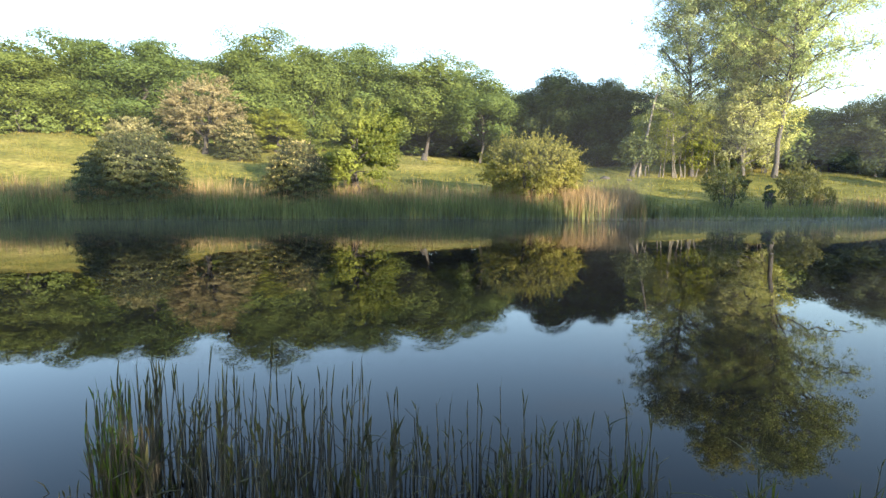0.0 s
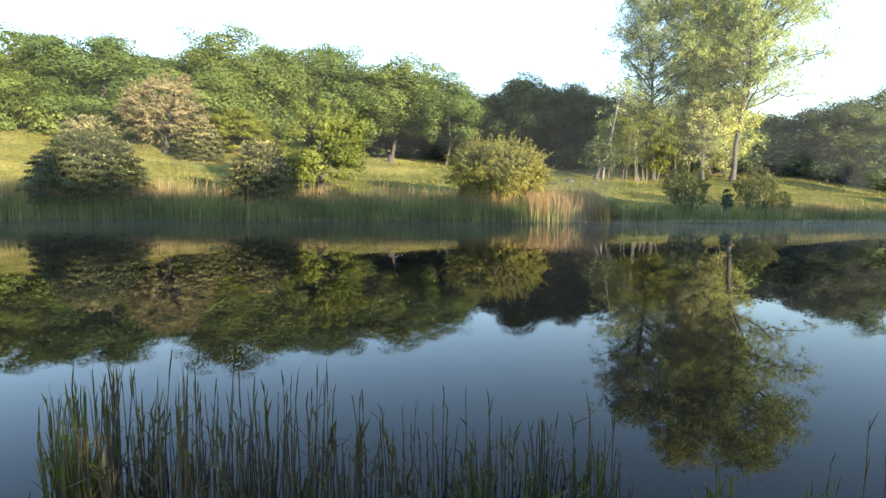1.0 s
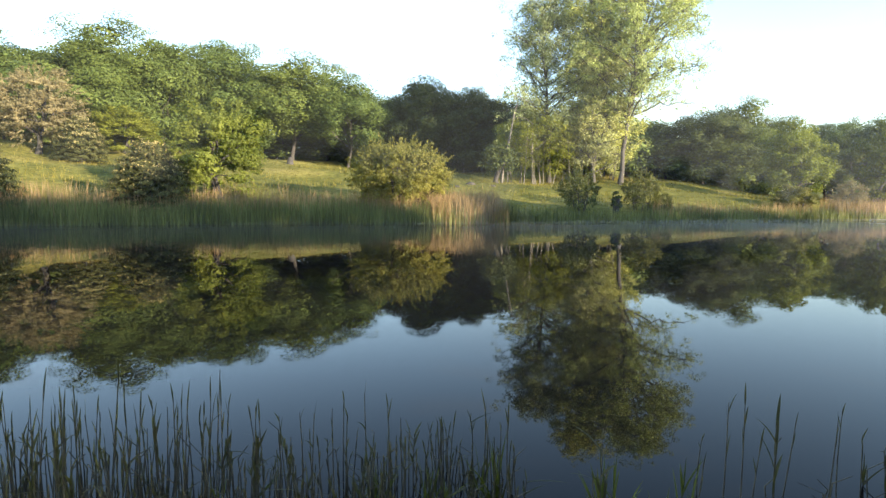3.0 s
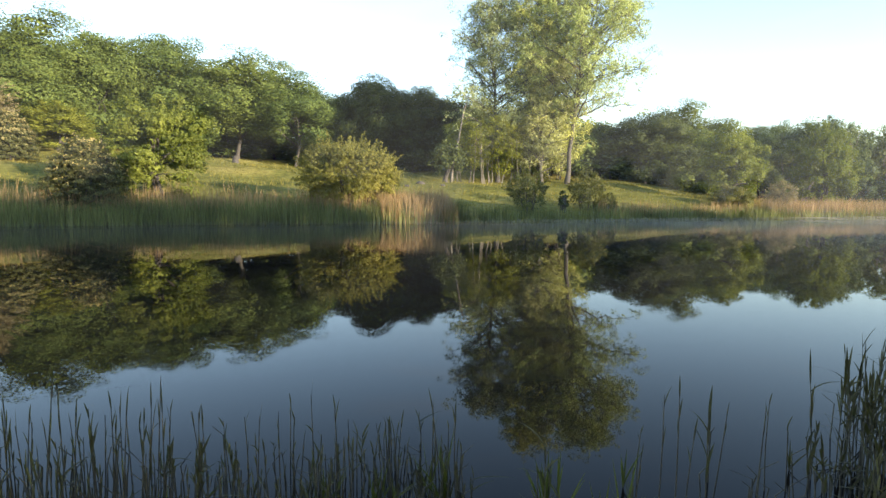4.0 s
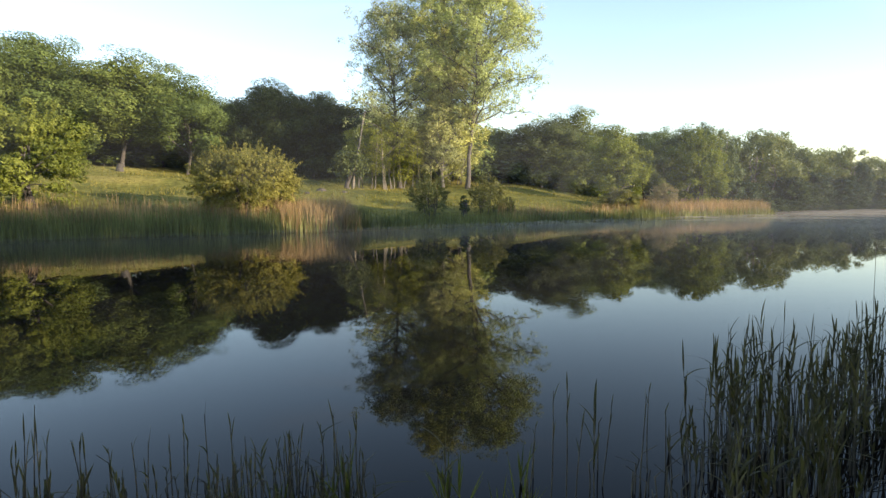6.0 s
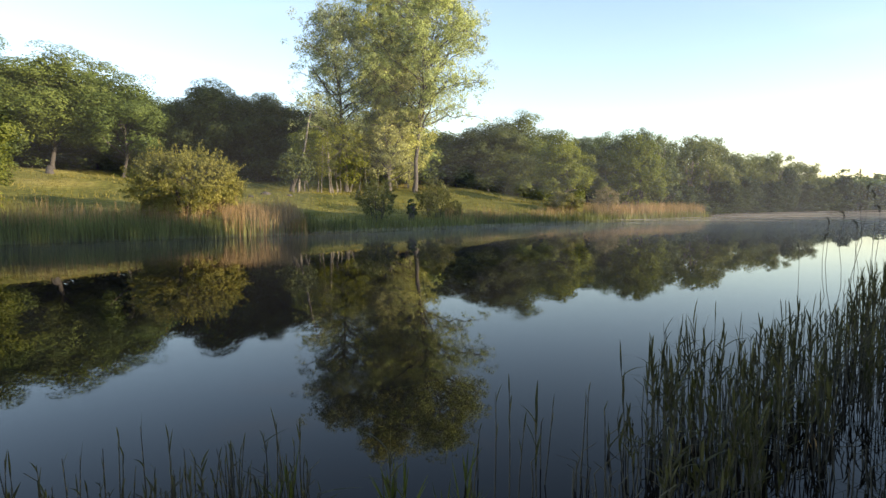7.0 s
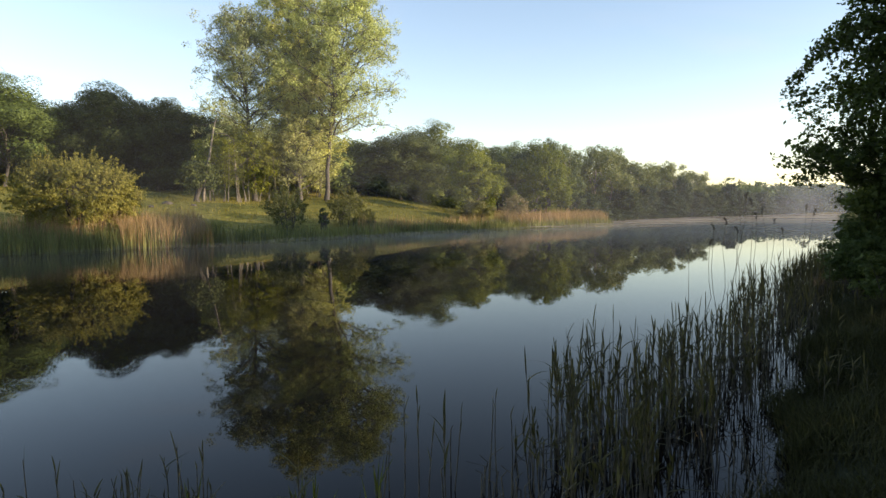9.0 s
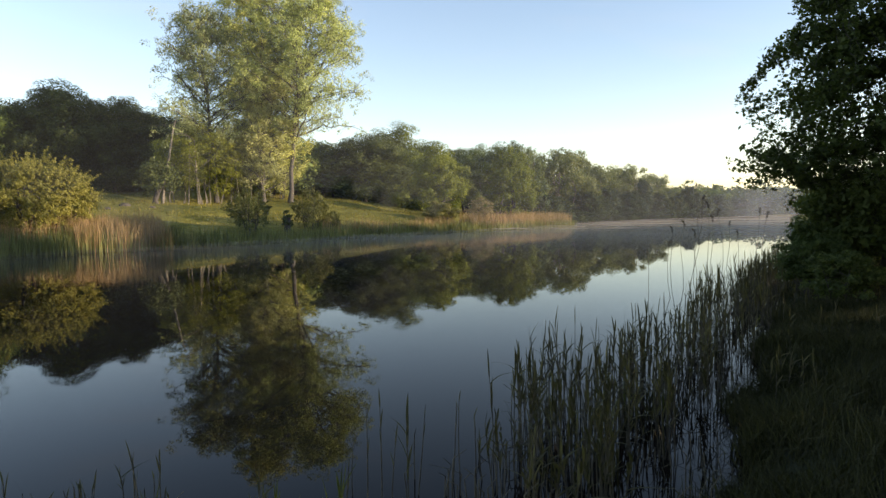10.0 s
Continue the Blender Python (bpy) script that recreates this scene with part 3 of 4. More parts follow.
    # unseen trees, set to throw shade on the far bank and near reeds
    put("alder", [(7, -3.5, 14.0, 9.5), (12, -4.5, 13.3, 9), (22.8, -1.4, 13.5, 8.5), (27.1, 0.2, 13.2, 7.5), (30.6, 1.8, 13.0, 6.5), (33.1, 2.2, 12.6, 5), (41, 4.1, 13.4, 7.5), (45.3, 4.3, 13.2, 8), (48.9, 4.2, 13.0, 8.5), (53.5, 4.6, 12.7, 8.5), (58.2, 5.1, 12.2, 9), (63, 5.4, 11.6, 8.5), (67.4, 6, 10, 8), (78.6, 7.5, 8.2, 8),
                  (3, -8, 14.8, 10), (12, -9, 14.7, 10), (27.8, -6, 17.0, 4.5), (17, -3, 13.0, 8.5), (-4, -11, 15.2, 10), (15.5, -6, 13.5, 8.5), (20, -9, 14.2, 9), (19.3, -4.6, 13.4, 7)], "dark alder out of view on the near bank, placed to cast shade", "alder tree", "alders on the near bank")


def poplar(x, y, height, width, seed, trunk, limbs, leaves, first=0.22, shift=(0, 0), forks=(), leaf_mat=None):
    """An airy poplar: a tall stem, rising limbs, and leaves in loose bunches along the twigs."""
    rng = np.random.default_rng(seed)
    size_word = "very tall" if height > 18 else "younger, shorter"
    root = new("poplar_tree")
    z = float(land(x, y))
    root.location = (x, y, z)
    path = np.array([(0, 0, -0.3)] + list(trunk) + [(shift[0], shift[1], height * 0.96)], float)
    t = np.linspace(0, 1, 14)
    k = np.linspace(0, 1, len(path))
    stem = np.stack([np.interp(t, k, path[:, i]) for i in range(3)], 1) + np.concatenate([[[0, 0, 0]], rng.normal(0, 0.05, (12, 3)), [[0, 0, 0]]])
    rad = np.linspace(0.25, 0.035, 14)
    rad[0] = 0.36
    v, f = tube_arrays(stem, rad, 10)
    part("trunk", mesh_from("trunk", v, f, BARK_POPLAR, True), root)
    places, facing = [], []
    twigs = []
    for i in range(limbs):
        u = first + (0.98 - first) * (i + rng.random()) / limbs
        s = np.array([np.interp(u, t, stem[:, j]) for j in range(3)])
        az = i * 2.4 + rng.normal(0, 0.4)
        hgt = u
        out = width / 2 * math.sin(math.pi * min(1.0, 0.18 + 0.80 * hgt)) ** 0.7 * rng.uniform(0.65, 1.05)
        e = s + np.array([math.cos(az) * out, math.sin(az) * out, (rng.uniform(0.1, 0.75) if u < 0.5 else rng.uniform(0.25, 0.95)) * out + 0.3])
        e[2] = min(e[2], height)
        lp = limb_path(rng, s, e, 0.08, 8)
        v, f = tube_arrays(lp, 0.015 + 0.10 * (1.05 - u) * np.linspace(1, 0.12, 8), 6)
        part("limb", mesh_from("limb", v, f, BARK_POPLAR, True), root)
        for q in range(8):
            b = lp[rng.integers(2, 8)]
            tip = b + unit(rng.normal(0, 1, 3) + np.array([math.cos(az) * 0.5, math.sin(az) * 0.5, 0.45])) * rng.uniform(0.7, 2.4)
            tip[2] = min(tip[2], height + 0.3)
            bp = limb_path(rng, b, tip, 0.1, 5)
            twigs.append(tube_arrays(bp, np.linspace(0.03, 0.01, 5), 4))
            for r in range(4):
                c = bp[rng.integers(1, 5)] + rng.normal(0, 0.5, 3)
                size = rng.uniform(0.24, 0.6)
                n = int(leaves / limbs / 32 * 5.4 * size ** 2)
                ball = unit(rng.normal(0, 1, (n, 3)) + [0, 0, 0.25])
                places.append(c + ball * size * rng.uniform(0.5, 1.1, (n, 1)) * [1, 1, 0.8])
                facing.append(rng.normal(0, 0.3, (n, 3)) + ball + 0.5 * np.array(to_sun))  # leaves tilted toward the sun, to brighten the crown
    for (fx, fy, fz), (ex, ey, ez) in forks:
        v, f = tube_arrays(limb_path(rng, (fx, fy, fz), (ex, ey, ez), 0.05, 8), np.linspace(0.17, 0.03, 8), 8)
        part("limb", mesh_from("limb", v, f, BARK_POPLAR, True), root)
    v, f = joined(twigs)
    part("twig_spray", mesh_from("twig_spray", v, f, BARK_POPLAR), root)
    v, f = leaf_arrays(rng, np.concatenate(places), np.concatenate(facing), 0.15, 0.125, 0.4, small=True)
    part("crown", mesh_from("crown", v, f, leaf_mat or POPLAR), root)
    return tagged(root, f"{size_word} airy poplar with yellow-green spring leaves", "poplar tree", "poplars on the bank")


def build_poplars():
    poplar(25.6, 63.7, 19.6, 10.5, 5, [(-0.2, 0, 6), (-0.6, 0.2, 12)], 66, 58000, 0.22, (-1.2, 0.3), leaf_mat=POPLAR_GREY)
    poplar(30.6, 63.8, 23.6, 12.0, 9, [(0.2, 0, 7), (0, 0, 15)], 92, 104000, 0.08, (-0.4, 0.0))
    poplar(29.6, 61.2, 14.0, 7.0, 23, [(0.1, 0, 4), (0.2, 0, 9)], 44, 44000, 0.1, (0.3, 0.0), leaf_mat=POPLAR_GREY)
    poplar(31.9, 59.6, 22.0, 15.2, 14, [(0.45, -0.2, 5.5), (1.1, -0.5, 10.8), (1.6, -0.8, 15)], 84, 86000, 0.27, (2.6, -1.8), [((0.95, -0.4, 9.8), (4.8, -2.0, 16.5)), ((1.3, -0.6, 12.5), (4.4, 1.5, 19.5))], POPLAR_PALE)


def build_near_bushes():
    SIZES["thicket"] = (3, 4)
    rng = np.random.default_rng(55)
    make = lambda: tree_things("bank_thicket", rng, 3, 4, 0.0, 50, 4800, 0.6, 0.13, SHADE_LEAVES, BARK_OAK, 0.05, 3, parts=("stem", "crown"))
    # the first two are out of view, added to keep sun off the reeds
    for i, (x, y, top, w) in enumerate([(5.5, -3.4, 3.4, 4.5), (8.5, -4.5, 3.6, 5), (15.2, 3.2, 2.5, 3.2), (17.5, 3.0, 2.9, 3.6), (19.5, 3.8, 3.2, 4), (23.5, 5.0, 3.4, 4.2), (28, 6.2, 3.2, 4.5), (33, 7.6, 3.6, 4.8), (38.5, 9.0, 3.6, 5), (47, 11.4, 4, 6), (66, 17.5, 4, 7), (76, 21, 4, 7), (92, 26, 4, 8)]):
        plant("thicket", x, y, top, w, "dark thicket of leaves overhanging the near bank", "thicket", "thickets on the near bank", turn=i * 97, maker=make)


def build_near_tree():
    """Tiers of drooping leafy boughs that reach out over the reeds from a tree on the near bank."""
    rng = np.random.default_rng(77)
    root = new("overhanging_tree")
    x, y = 15.35, 2.9
    z = float(land(x, y))
    root.location = (x, y, z)
    stem = limb_path(rng, (0, 0, -0.3), (0.5, -0.5, 11), 0.02, 24)
    v, f = tube_arrays(stem, np.linspace(0.22, 0.04, 24), 9)
    part("trunk", mesh_from("trunk", v, f, BARK_OAK, True), root)
    places, facing, twigs, flowers, limbs = [], [], [], [], []
    high = np.array([0.8, 1.8, 2.6, 3.2, 4.9, 5.6, 6.1, 6.7, 7.3, 9.0, 11.0])
    wide = np.array([1.0, 1.8, 3.2, 3.3, 3.1, 2.6, 2.0, 2.8, 2.5, 2.2, 1.2])
    for i in range(64):
        s = stem[int(rng.integers(3, 22))]
        az = rng.uniform(0, 2 * np.pi) if i % 3 == 0 else rng.normal(1.8, 0.7)
        out = np.interp(s[2] + z, high, wide) * rng.uniform(0.55, 0.95) - 0.2
        u = np.linspace(0, 1, 9)[:, None]
        rise = rng.uniform(0.1, 0.6)
        lp = s + np.array([math.cos(az), math.sin(az), 0]) * out * u + np.array([0, 0, 1]) * (rise * u - (rise + rng.uniform(-0.1, 0.4)) * u ** 2.2) * out * 0.6 + rng.normal(0, 0.02, (9, 3)) * out * u
        v, f = tube_arrays(lp, np.linspace(0.032, 0.006, 9), 6)
        part("limb", mesh_from("limb", v, f, BARK_OAK, True), root)
        limbs.append(lp)
    limbs = np.concatenate(limbs)
    for i in range(8000):
        zz = rng.uniform(1.0, 10.2)
        az = rng.uniform(0, 2 * np.pi) if i % 2 else rng.normal(2.0, 0.75)
        rad = np.interp(zz, high, wide) * rng.random() ** (0.6 if i % 3 else 1.0) * (1.0 if i % 3 else 0.75)
        tip = np.array([math.cos(az) * rad + 0.04 * zz, math.sin(az) * rad - 0.04 * zz, zz - z])
        if noise.noise(Vector(tip) * Vector((0.9, 0.9, 1.6))) < -0.4 + (0.52 if zz > 3.6 else 0.4) * (rad > 2.2) - 0.3 * (zz < 3.2 and rad < 2.4) or (zz < 2.5 and rad > 1.7):
            continue
        b = limbs[np.argmin(((limbs - tip) ** 2).sum(1))]
        b = tip + (b - tip) * min(1.0, 0.5 / max(0.01, np.linalg.norm(b - tip)))
        twigs.append(tube_arrays(limb_path(rng, b, tip, 0.08, 3), np.linspace(0.006, 0.0025, 3), 3))
        n = int(rng.integers(9, 20))
        k = rng.random((n, 1)) ** 0.7
        places.append(b * (1 - k) + tip * k + rng.normal(0, 0.06, (n, 3)) * [1, 1, 0.7])
        facing.append(rng.normal(0, 0.5, (n, 3)) + [0, 0, 0.7])
        if 2.3 < zz < 3.5 and tip[1] < 1.2 and tip[0] < 0.3 and rng.random() < 0.3:
            flowers.append(tip + [0, 0, 0.05] + rng.normal(0, 1, (14, 3)) * [0.06, 0.06, 0.012])
    v, f = joined(twigs)
    part("twig_spray", mesh_from("twig_spray", v, f, BARK_OAK), root)
    v, f = leaf_arrays(rng, np.concatenate(places), np.concatenate(facing), 0.098, 0.066)
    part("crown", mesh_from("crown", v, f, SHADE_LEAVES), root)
    if flowers:
        fp = np.concatenate(flowers)
        v, f = leaf_arrays(rng, fp, np.tile([0, 0, 1.0], (len(fp), 1)), 0.03, 0.03, 0.3)
        part("blossom", mesh_from("blossom", v, f, WHITE_BLOSSOM), root, "pale clusters of small white blossom")
    tagged(root, "dark leafy tree overhanging the near bank in silhouette", "tree")


def build_brambles():
    """Low fresh green brambles under the trees on the near bank."""
    SIZES["bramble"] = (1.4, 1.6)
    rng = np.random.default_rng(91)
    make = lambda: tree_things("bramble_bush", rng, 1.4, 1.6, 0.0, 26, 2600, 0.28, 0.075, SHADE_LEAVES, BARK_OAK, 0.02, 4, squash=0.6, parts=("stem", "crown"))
    for i, (x, y, top, w) in enumerate([(13.6, 3.75, 1.55, 1.5), (14.6, 4.0, 1.7, 1.7), (12.6, 3.0, 1.3, 1.4)]):
        plant("bramble", x, y, top, w, "low dark green bramble under the bank trees", "bramble", "brambles on the near bank", turn=i * 77, maker=make)


# ---- reeds and grass ----
def scatter_far(rng, n, x0, x1, s0, s1):
    x = rng.uniform(x0, x1, n)
    s = rng.uniform(s0, s1, n)
    y = np.interp(x, FAR_X, FAR_Y) + s
    return np.stack([x, y, np.maximum(land(x, y), -0.3) - 0.02], 1), s


def build_far_reeds():
    rng = np.random.default_rng(3)
    b, s = scatter_far(rng, 17000, -60, 14, -0.6, 2.2)
    h = 1.02 + rng.normal(0, 0.17, len(b)) + 0.1 * np.sin(b[:, 0] * 0.9)
    b2, s2 = scatter_far(rng, 5200, 14, 67, -0.4, 1.6)
    h2 = 0.75 + rng.normal(0, 0.15, len(b2))
    v, f = ribbons(rng, np.concatenate([b, b2]), np.concatenate([h, h2]), 0.046, 0.10, segs=2)
    tagged(new("reed_fringe", mesh_from("reed_fringe", v, f, REED_GREEN)), "green reeds fringing the far water's edge", "reeds", kind="stuff")
    b, s = scatter_far(rng, 8000, -60, 13, 1.2, 4.5)
    h = 1.38 + rng.normal(0, 0.22, len(b))
    b3, _ = scatter_far(rng, 1500, 7.6, 12.8, -0.5, 3.0)
    h3 = 1.6 + rng.normal(0, 0.2, len(b3))
    b2, s2 = scatter_far(rng, 3600, 44, 63.5, 0.4, 3.5)
    h2 = 1.4 + rng.normal(0, 0.2, len(b2))
    b4, s2 = scatter_far(rng, 1200, 26, 42, 1.0, 3.0)
    h4 = 0.9 + rng.normal(0, 0.2, len(b4))
    v, f = ribbons(rng, np.concatenate([b, b3, b2, b4]), np.concatenate([h, h3, h2, h4]), 0.036, 0.12, segs=2)
    tagged(new("dry_reeds", mesh_from("dry_reeds", v, f, REED_TAN)), "last year's dry tan reeds behind the green fringe", "reeds", kind="stuff")


def build_grass():
    rng = np.random.default_rng(4)
    b, s = scatter_far(rng, 40000, -62, 70, 2.0, 36)
    h = rng.gamma(5, 0.032, len(b)) * (1 + 0.5 * np.sin(b[:, 0] * 0.5 + b[:, 1] * 0.7))
    v, f = ribbons(rng, b, np.maximum(h, 0.05), 0.055, 0.35, segs=2)
    tagged(new("meadow_grass", mesh_from("meadow_grass", v, f, GRASS)), "rough sunlit meadow grass on the far bank", "grass", kind="stuff")
    x = np.where(rng.random(46000) < 0.7, 2.5 + 9.5 * rng.random(46000), rng.uniform(-3, 24, 46000))
    s = rng.gamma(1.5, 1.0, len(x)) + 0.14
    edge = rng.random(len(x)) < 0.22
    s = np.where(edge, rng.normal(0.08, 0.1, len(x)), s)
    y = np.interp(x, NEAR_X, NEAR_Y) + 0.14 * np.sin(x * 2.3) + 0.09 * np.sin(x * 5.1 + 1) - s
    keep = (np.hypot(x, y) > 1.2) & (y > -6)
    x, y = x[keep], y[keep]
    b = np.stack([x, y, land(x, y) - 0.02], 1)
    h = rng.gamma(5, 0.045, len(b)) * (1 + 0.7 * np.sin(x * 3.1 + y * 2.0) * np.sin(x * 1.3 - y * 3.7))
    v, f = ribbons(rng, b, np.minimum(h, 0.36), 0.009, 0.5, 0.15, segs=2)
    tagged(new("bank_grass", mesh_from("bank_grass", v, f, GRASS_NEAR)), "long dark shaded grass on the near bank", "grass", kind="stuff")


def reed_arrays(rng, leaves, form):
    """One reed a metre high: a thin stem and narrow pointed leaves. form: held close, loose, a bare stalk, or a bunch of shoots."""
    top = np.array([rng.normal(0, 0.02), rng.normal(0, 0.02), 0.93])
    u = np.linspace(0, 1, 6)[:, None]
    path = np.array([0, 0, -0.25]) * (1 - u) + top * u + rng.normal(0, 0.012, 3) * [1, 1, 0] * np.sin(np.pi * u)
    if form == "stalk":
        path[5] += [rng.normal(0, 0.05), rng.normal(0, 0.05), -0.06]
        return tube_arrays(path, np.array([0.0052, 0.005, 0.0048, 0.0045, 0.004, 0.003]), 5), []
    if form == "shoots":
        path = path * [1, 1, 0.25]
    stem = tube_arrays(path, np.array([0.0045, 0.0044, 0.0042, 0.0038, 0.003, 0.0018]), 5)
    low, high, long, wide, spreads = {"close": (0.68, 1.0, (0.11, 0.22), 0.0042, [0.02, 0.03, 0.04, 0.05, 0.07, 0.1, 0.15, 0.4]),
                                      "loose": (0.55, 1.0, (0.15, 0.29), 0.0078, [0.03, 0.06, 0.09, 0.13, 0.2, 0.32, 0.6]),
                                      "shoots": (0.2, 0.6, (0.5, 0.8), 0.0058, [0.03, 0.06, 0.1, 0.18])}[form]
    out = []
    for i in range(leaves):
        v = low + (high - low) * (i + 0.5) / leaves
        p = np.array([np.interp(v, np.linspace(0, 1, 6), path[:, j]) for j in range(3)])
        az = i * math.pi + rng.normal(0, 0.6)
        L = rng.uniform(*long)
        spread = rng.choice(spreads)
        side = np.array([-math.sin(az + 0.6), math.cos(az + 0.6), 0])
        t = np.linspace(0, 1, 6)
        bend = spread * t + 0.7 * spread * t ** 2
        fall = 0.9 * max(0.0, spread - 0.25) * t ** 2.5
        pts = p + np.stack([np.cos(az) * L * bend, np.sin(az) * L * bend, L * (t - 0.35 * spread * t ** 2 - fall)], 1)
        w = wide * np.sin(np.pi * np.clip(0.2 + 0.8 * t, 0, 1)) ** 0.8 + 0.0003
        vv = np.concatenate([pts - side * w[:, None], pts + side * w[:, None]])
        out.append((vv, np.array([[k, k + 6, k + 7, k + 1] for k in range(5)])))
    return stem, out


def build_near_reeds():
    rng = np.random.default_rng(8)
    forms = ["close"] * 7 + ["loose"] * 5 + ["stalk"] * 4 + ["shoots"] * 4
    pick = {form: [k for k, f in enumerate(forms) if f == form] for form in set(forms)}
    labels = {"close": "young green reed standing in the shallow water", "loose": "leafy green reed with bent blades in the shallows",
              "stalk": "broken brown reed stalk in the shallow water", "shoots": "short olive reed shoots rising from the water"}
    protos = []
    for i, form in enumerate(forms):
        stem, lv = reed_arrays(rng, {"close": 2 + i % 3, "loose": 6 + i % 3, "stalk": 0, "shoots": 4}[form], form)
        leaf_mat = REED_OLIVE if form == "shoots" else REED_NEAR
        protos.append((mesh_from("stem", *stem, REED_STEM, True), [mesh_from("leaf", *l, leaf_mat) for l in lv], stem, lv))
    stems, blades = [], []

    def reed(x, y, h, form):
        k = int(rng.choice(pick[form]))
        root = new("reed")
        root.matrix_basis = pose(x, y, 0, rng.normal(0, 1.6), rng.normal(0, 1.6), rng.uniform(0, 360)) @ Matrix.Diagonal((1, 1, h, 1))
        part("stem", protos[k][0], root)
        for l in protos[k][1]:
            part("leaf", l, root)
        return tagged(root, labels[form], "reed", "reeds in the shallows")

    def massed(x, y, h, form):
        stem, lv = protos[int(rng.choice(pick[form]))][2:]
        a = rng.uniform(0, 2 * np.pi)
        rot = np.array([[math.cos(a), -math.sin(a), 0], [math.sin(a), math.cos(a), 0], [0, 0, h]])
        tilt = rng.normal(0, 0.05, 2)
        for k, (vv, ff) in enumerate([stem] + lv):
            w = vv @ rot.T
            w[:, 0] += x + tilt[0] * w[:, 2]
            w[:, 1] += y + tilt[1] * w[:, 2]
            (blades if k else stems).append((w, ff))

    # the tallest reeds of the clump before the camera
    for x, h in ((-1.9, 0.86), (-1.74, 0.95), (-1.67, 0.9), (-1.45, 0.83), (-1.36, 0.97), (-1.3, 0.86), (-1.23, 0.9), (-1.1, 0.8), (-0.87, 0.83), (-0.73, 0.9), (-0.66, 0.85), (-0.52, 0.97),
                 (-0.48, 0.89), (-0.34, 0.74), (-0.24, 0.7), (-0.04, 0.72), (0.03, 0.74), (0.17, 0.71), (0.37, 0.83), (0.47, 0.78), (0.57, 0.64), (0.87, 0.58), (1.06, 0.66), (1.12, 0.75), (1.22, 0.65)):
        reed(x, 3.45 + rng.normal(0, 0.05), h, "close")
    # the clump itself, thinning out to its far end
    for i in range(620):
        x = -1.95 + 3.25 * rng.random() ** 1.5
        y = 3.48 + rng.normal(0, 0.24)
        lift = np.interp(x, [-2.0, -1.75, -1.0, -0.5, 0.0, 0.9, 1.4], [0.66, 0.86, 0.8, 0.74, 0.54, 0.5, 0.42])
        form = str(rng.choice(["close", "loose", "stalk", "shoots"], p=[0.56, 0.04, 0.28, 0.12]))
        h = lift * {"close": rng.uniform(0.62, 1.08) if rng.random() < 0.48 else rng.uniform(0.3, 0.62), "loose": rng.uniform(0.4, 0.85), "stalk": rng.uniform(0.2, 0.75), "shoots": rng.uniform(0.25, 0.5)}[form]
        if i < 190:
            reed(x, y, max(0.14, h), form)
        else:
            massed(x, y, max(0.14, h), form)
    # a tuft of fresh leaves at the clump's end
    kept = len(blades), len(stems)
    for i in range(52):
        massed(-1.87 + rng.normal(0, 0.07), 3.4 + rng.normal(0, 0.09), rng.uniform(0.4, 0.82), "close" if i % 3 else "shoots")
    tuft = tagged(new("reed_tuft", mesh_from("reed_tuft", *joined(blades[kept[0]:]), REED_FRESH)), "dense tuft of fresh bright green reed leaves", "reeds", kind="stuff")
    tagged(part("reed_stalks", mesh_from("reed_stalks", *joined(stems[kept[1]:]), REED_STEM), tuft), kind="stuff")
    del blades[kept[0]:], stems[kept[1]:]
    # single reeds in the open water between the clump and the bed
    for x, y, h, form in ((2.07, 2.6, 0.95, "close"), (2.19, 2.6, 1.0, "close"), (1.88, 2.6, 0.74, "shoots"), (1.92, 2.62, 0.66, "close"), (2.3, 2.62, 0.7, "close"), (2.42, 2.6, 0.8, "loose"), (1.77, 2.65, 0.5, "shoots"),
                          (1.64, 3.0, 0.59, "loose"), (1.62, 3.02, 0.5, "shoots"), (1.7, 2.98, 0.4, "shoots"), (1.86, 3.3, 0.38, "shoots"), (2.34, 3.3, 0.3, "shoots"), (2.47, 3.3, 0.42, "close"),
                          (2.8, 3.0, 0.67, "close"), (3.15, 3.0, 0.64, "close"), (3.24, 3.0, 0.67, "close"), (2.95, 3.2, 0.5, "stalk"), (2.62, 2.9, 0.35, "stalk"), (3.57, 3.0, 0.85, "loose")):
        reed(x, y, h, form)
    for cx, cy, size in ((1.12, 3.42, 0.6), (1.66, 3.05, 0.45), (0.37, 3.42, 0.5), (1.95, 2.66, 0.55), (0.75, 3.4, 0.45)):
        for k in range(8):
            reed(cx + rng.normal(0, 0.035), cy + rng.normal(0, 0.035), size * rng.uniform(0.5, 1.0), "shoots" if k % 3 else "close")
    # the bed along the near bank: tufts of leafy reeds, and bare stalks round them
    for c in range(150):
        cx = 3.0 + 17 * rng.random() ** 1.2
        wide = np.interp(cx, [2.7, 3.5, 6, 8, 12, 20], [0.7, 1.35, 1.75, 1.5, 1.1, 0.8])
        cy = np.interp(cx, NEAR_X, NEAR_Y) + np.interp(cx, [3, 5, 7.5], [0.42, 0.45, 0.1]) + (wide - 0.15) * rng.beta(1.8, 1.3)
        size = rng.choice([0.5, 0.62, 0.75, 0.85, 0.95], p=[0.15, 0.2, 0.25, 0.25, 0.15]) * np.interp(cx, [2.9, 3.7, 5.0], [0.68, 0.92, 1.02])
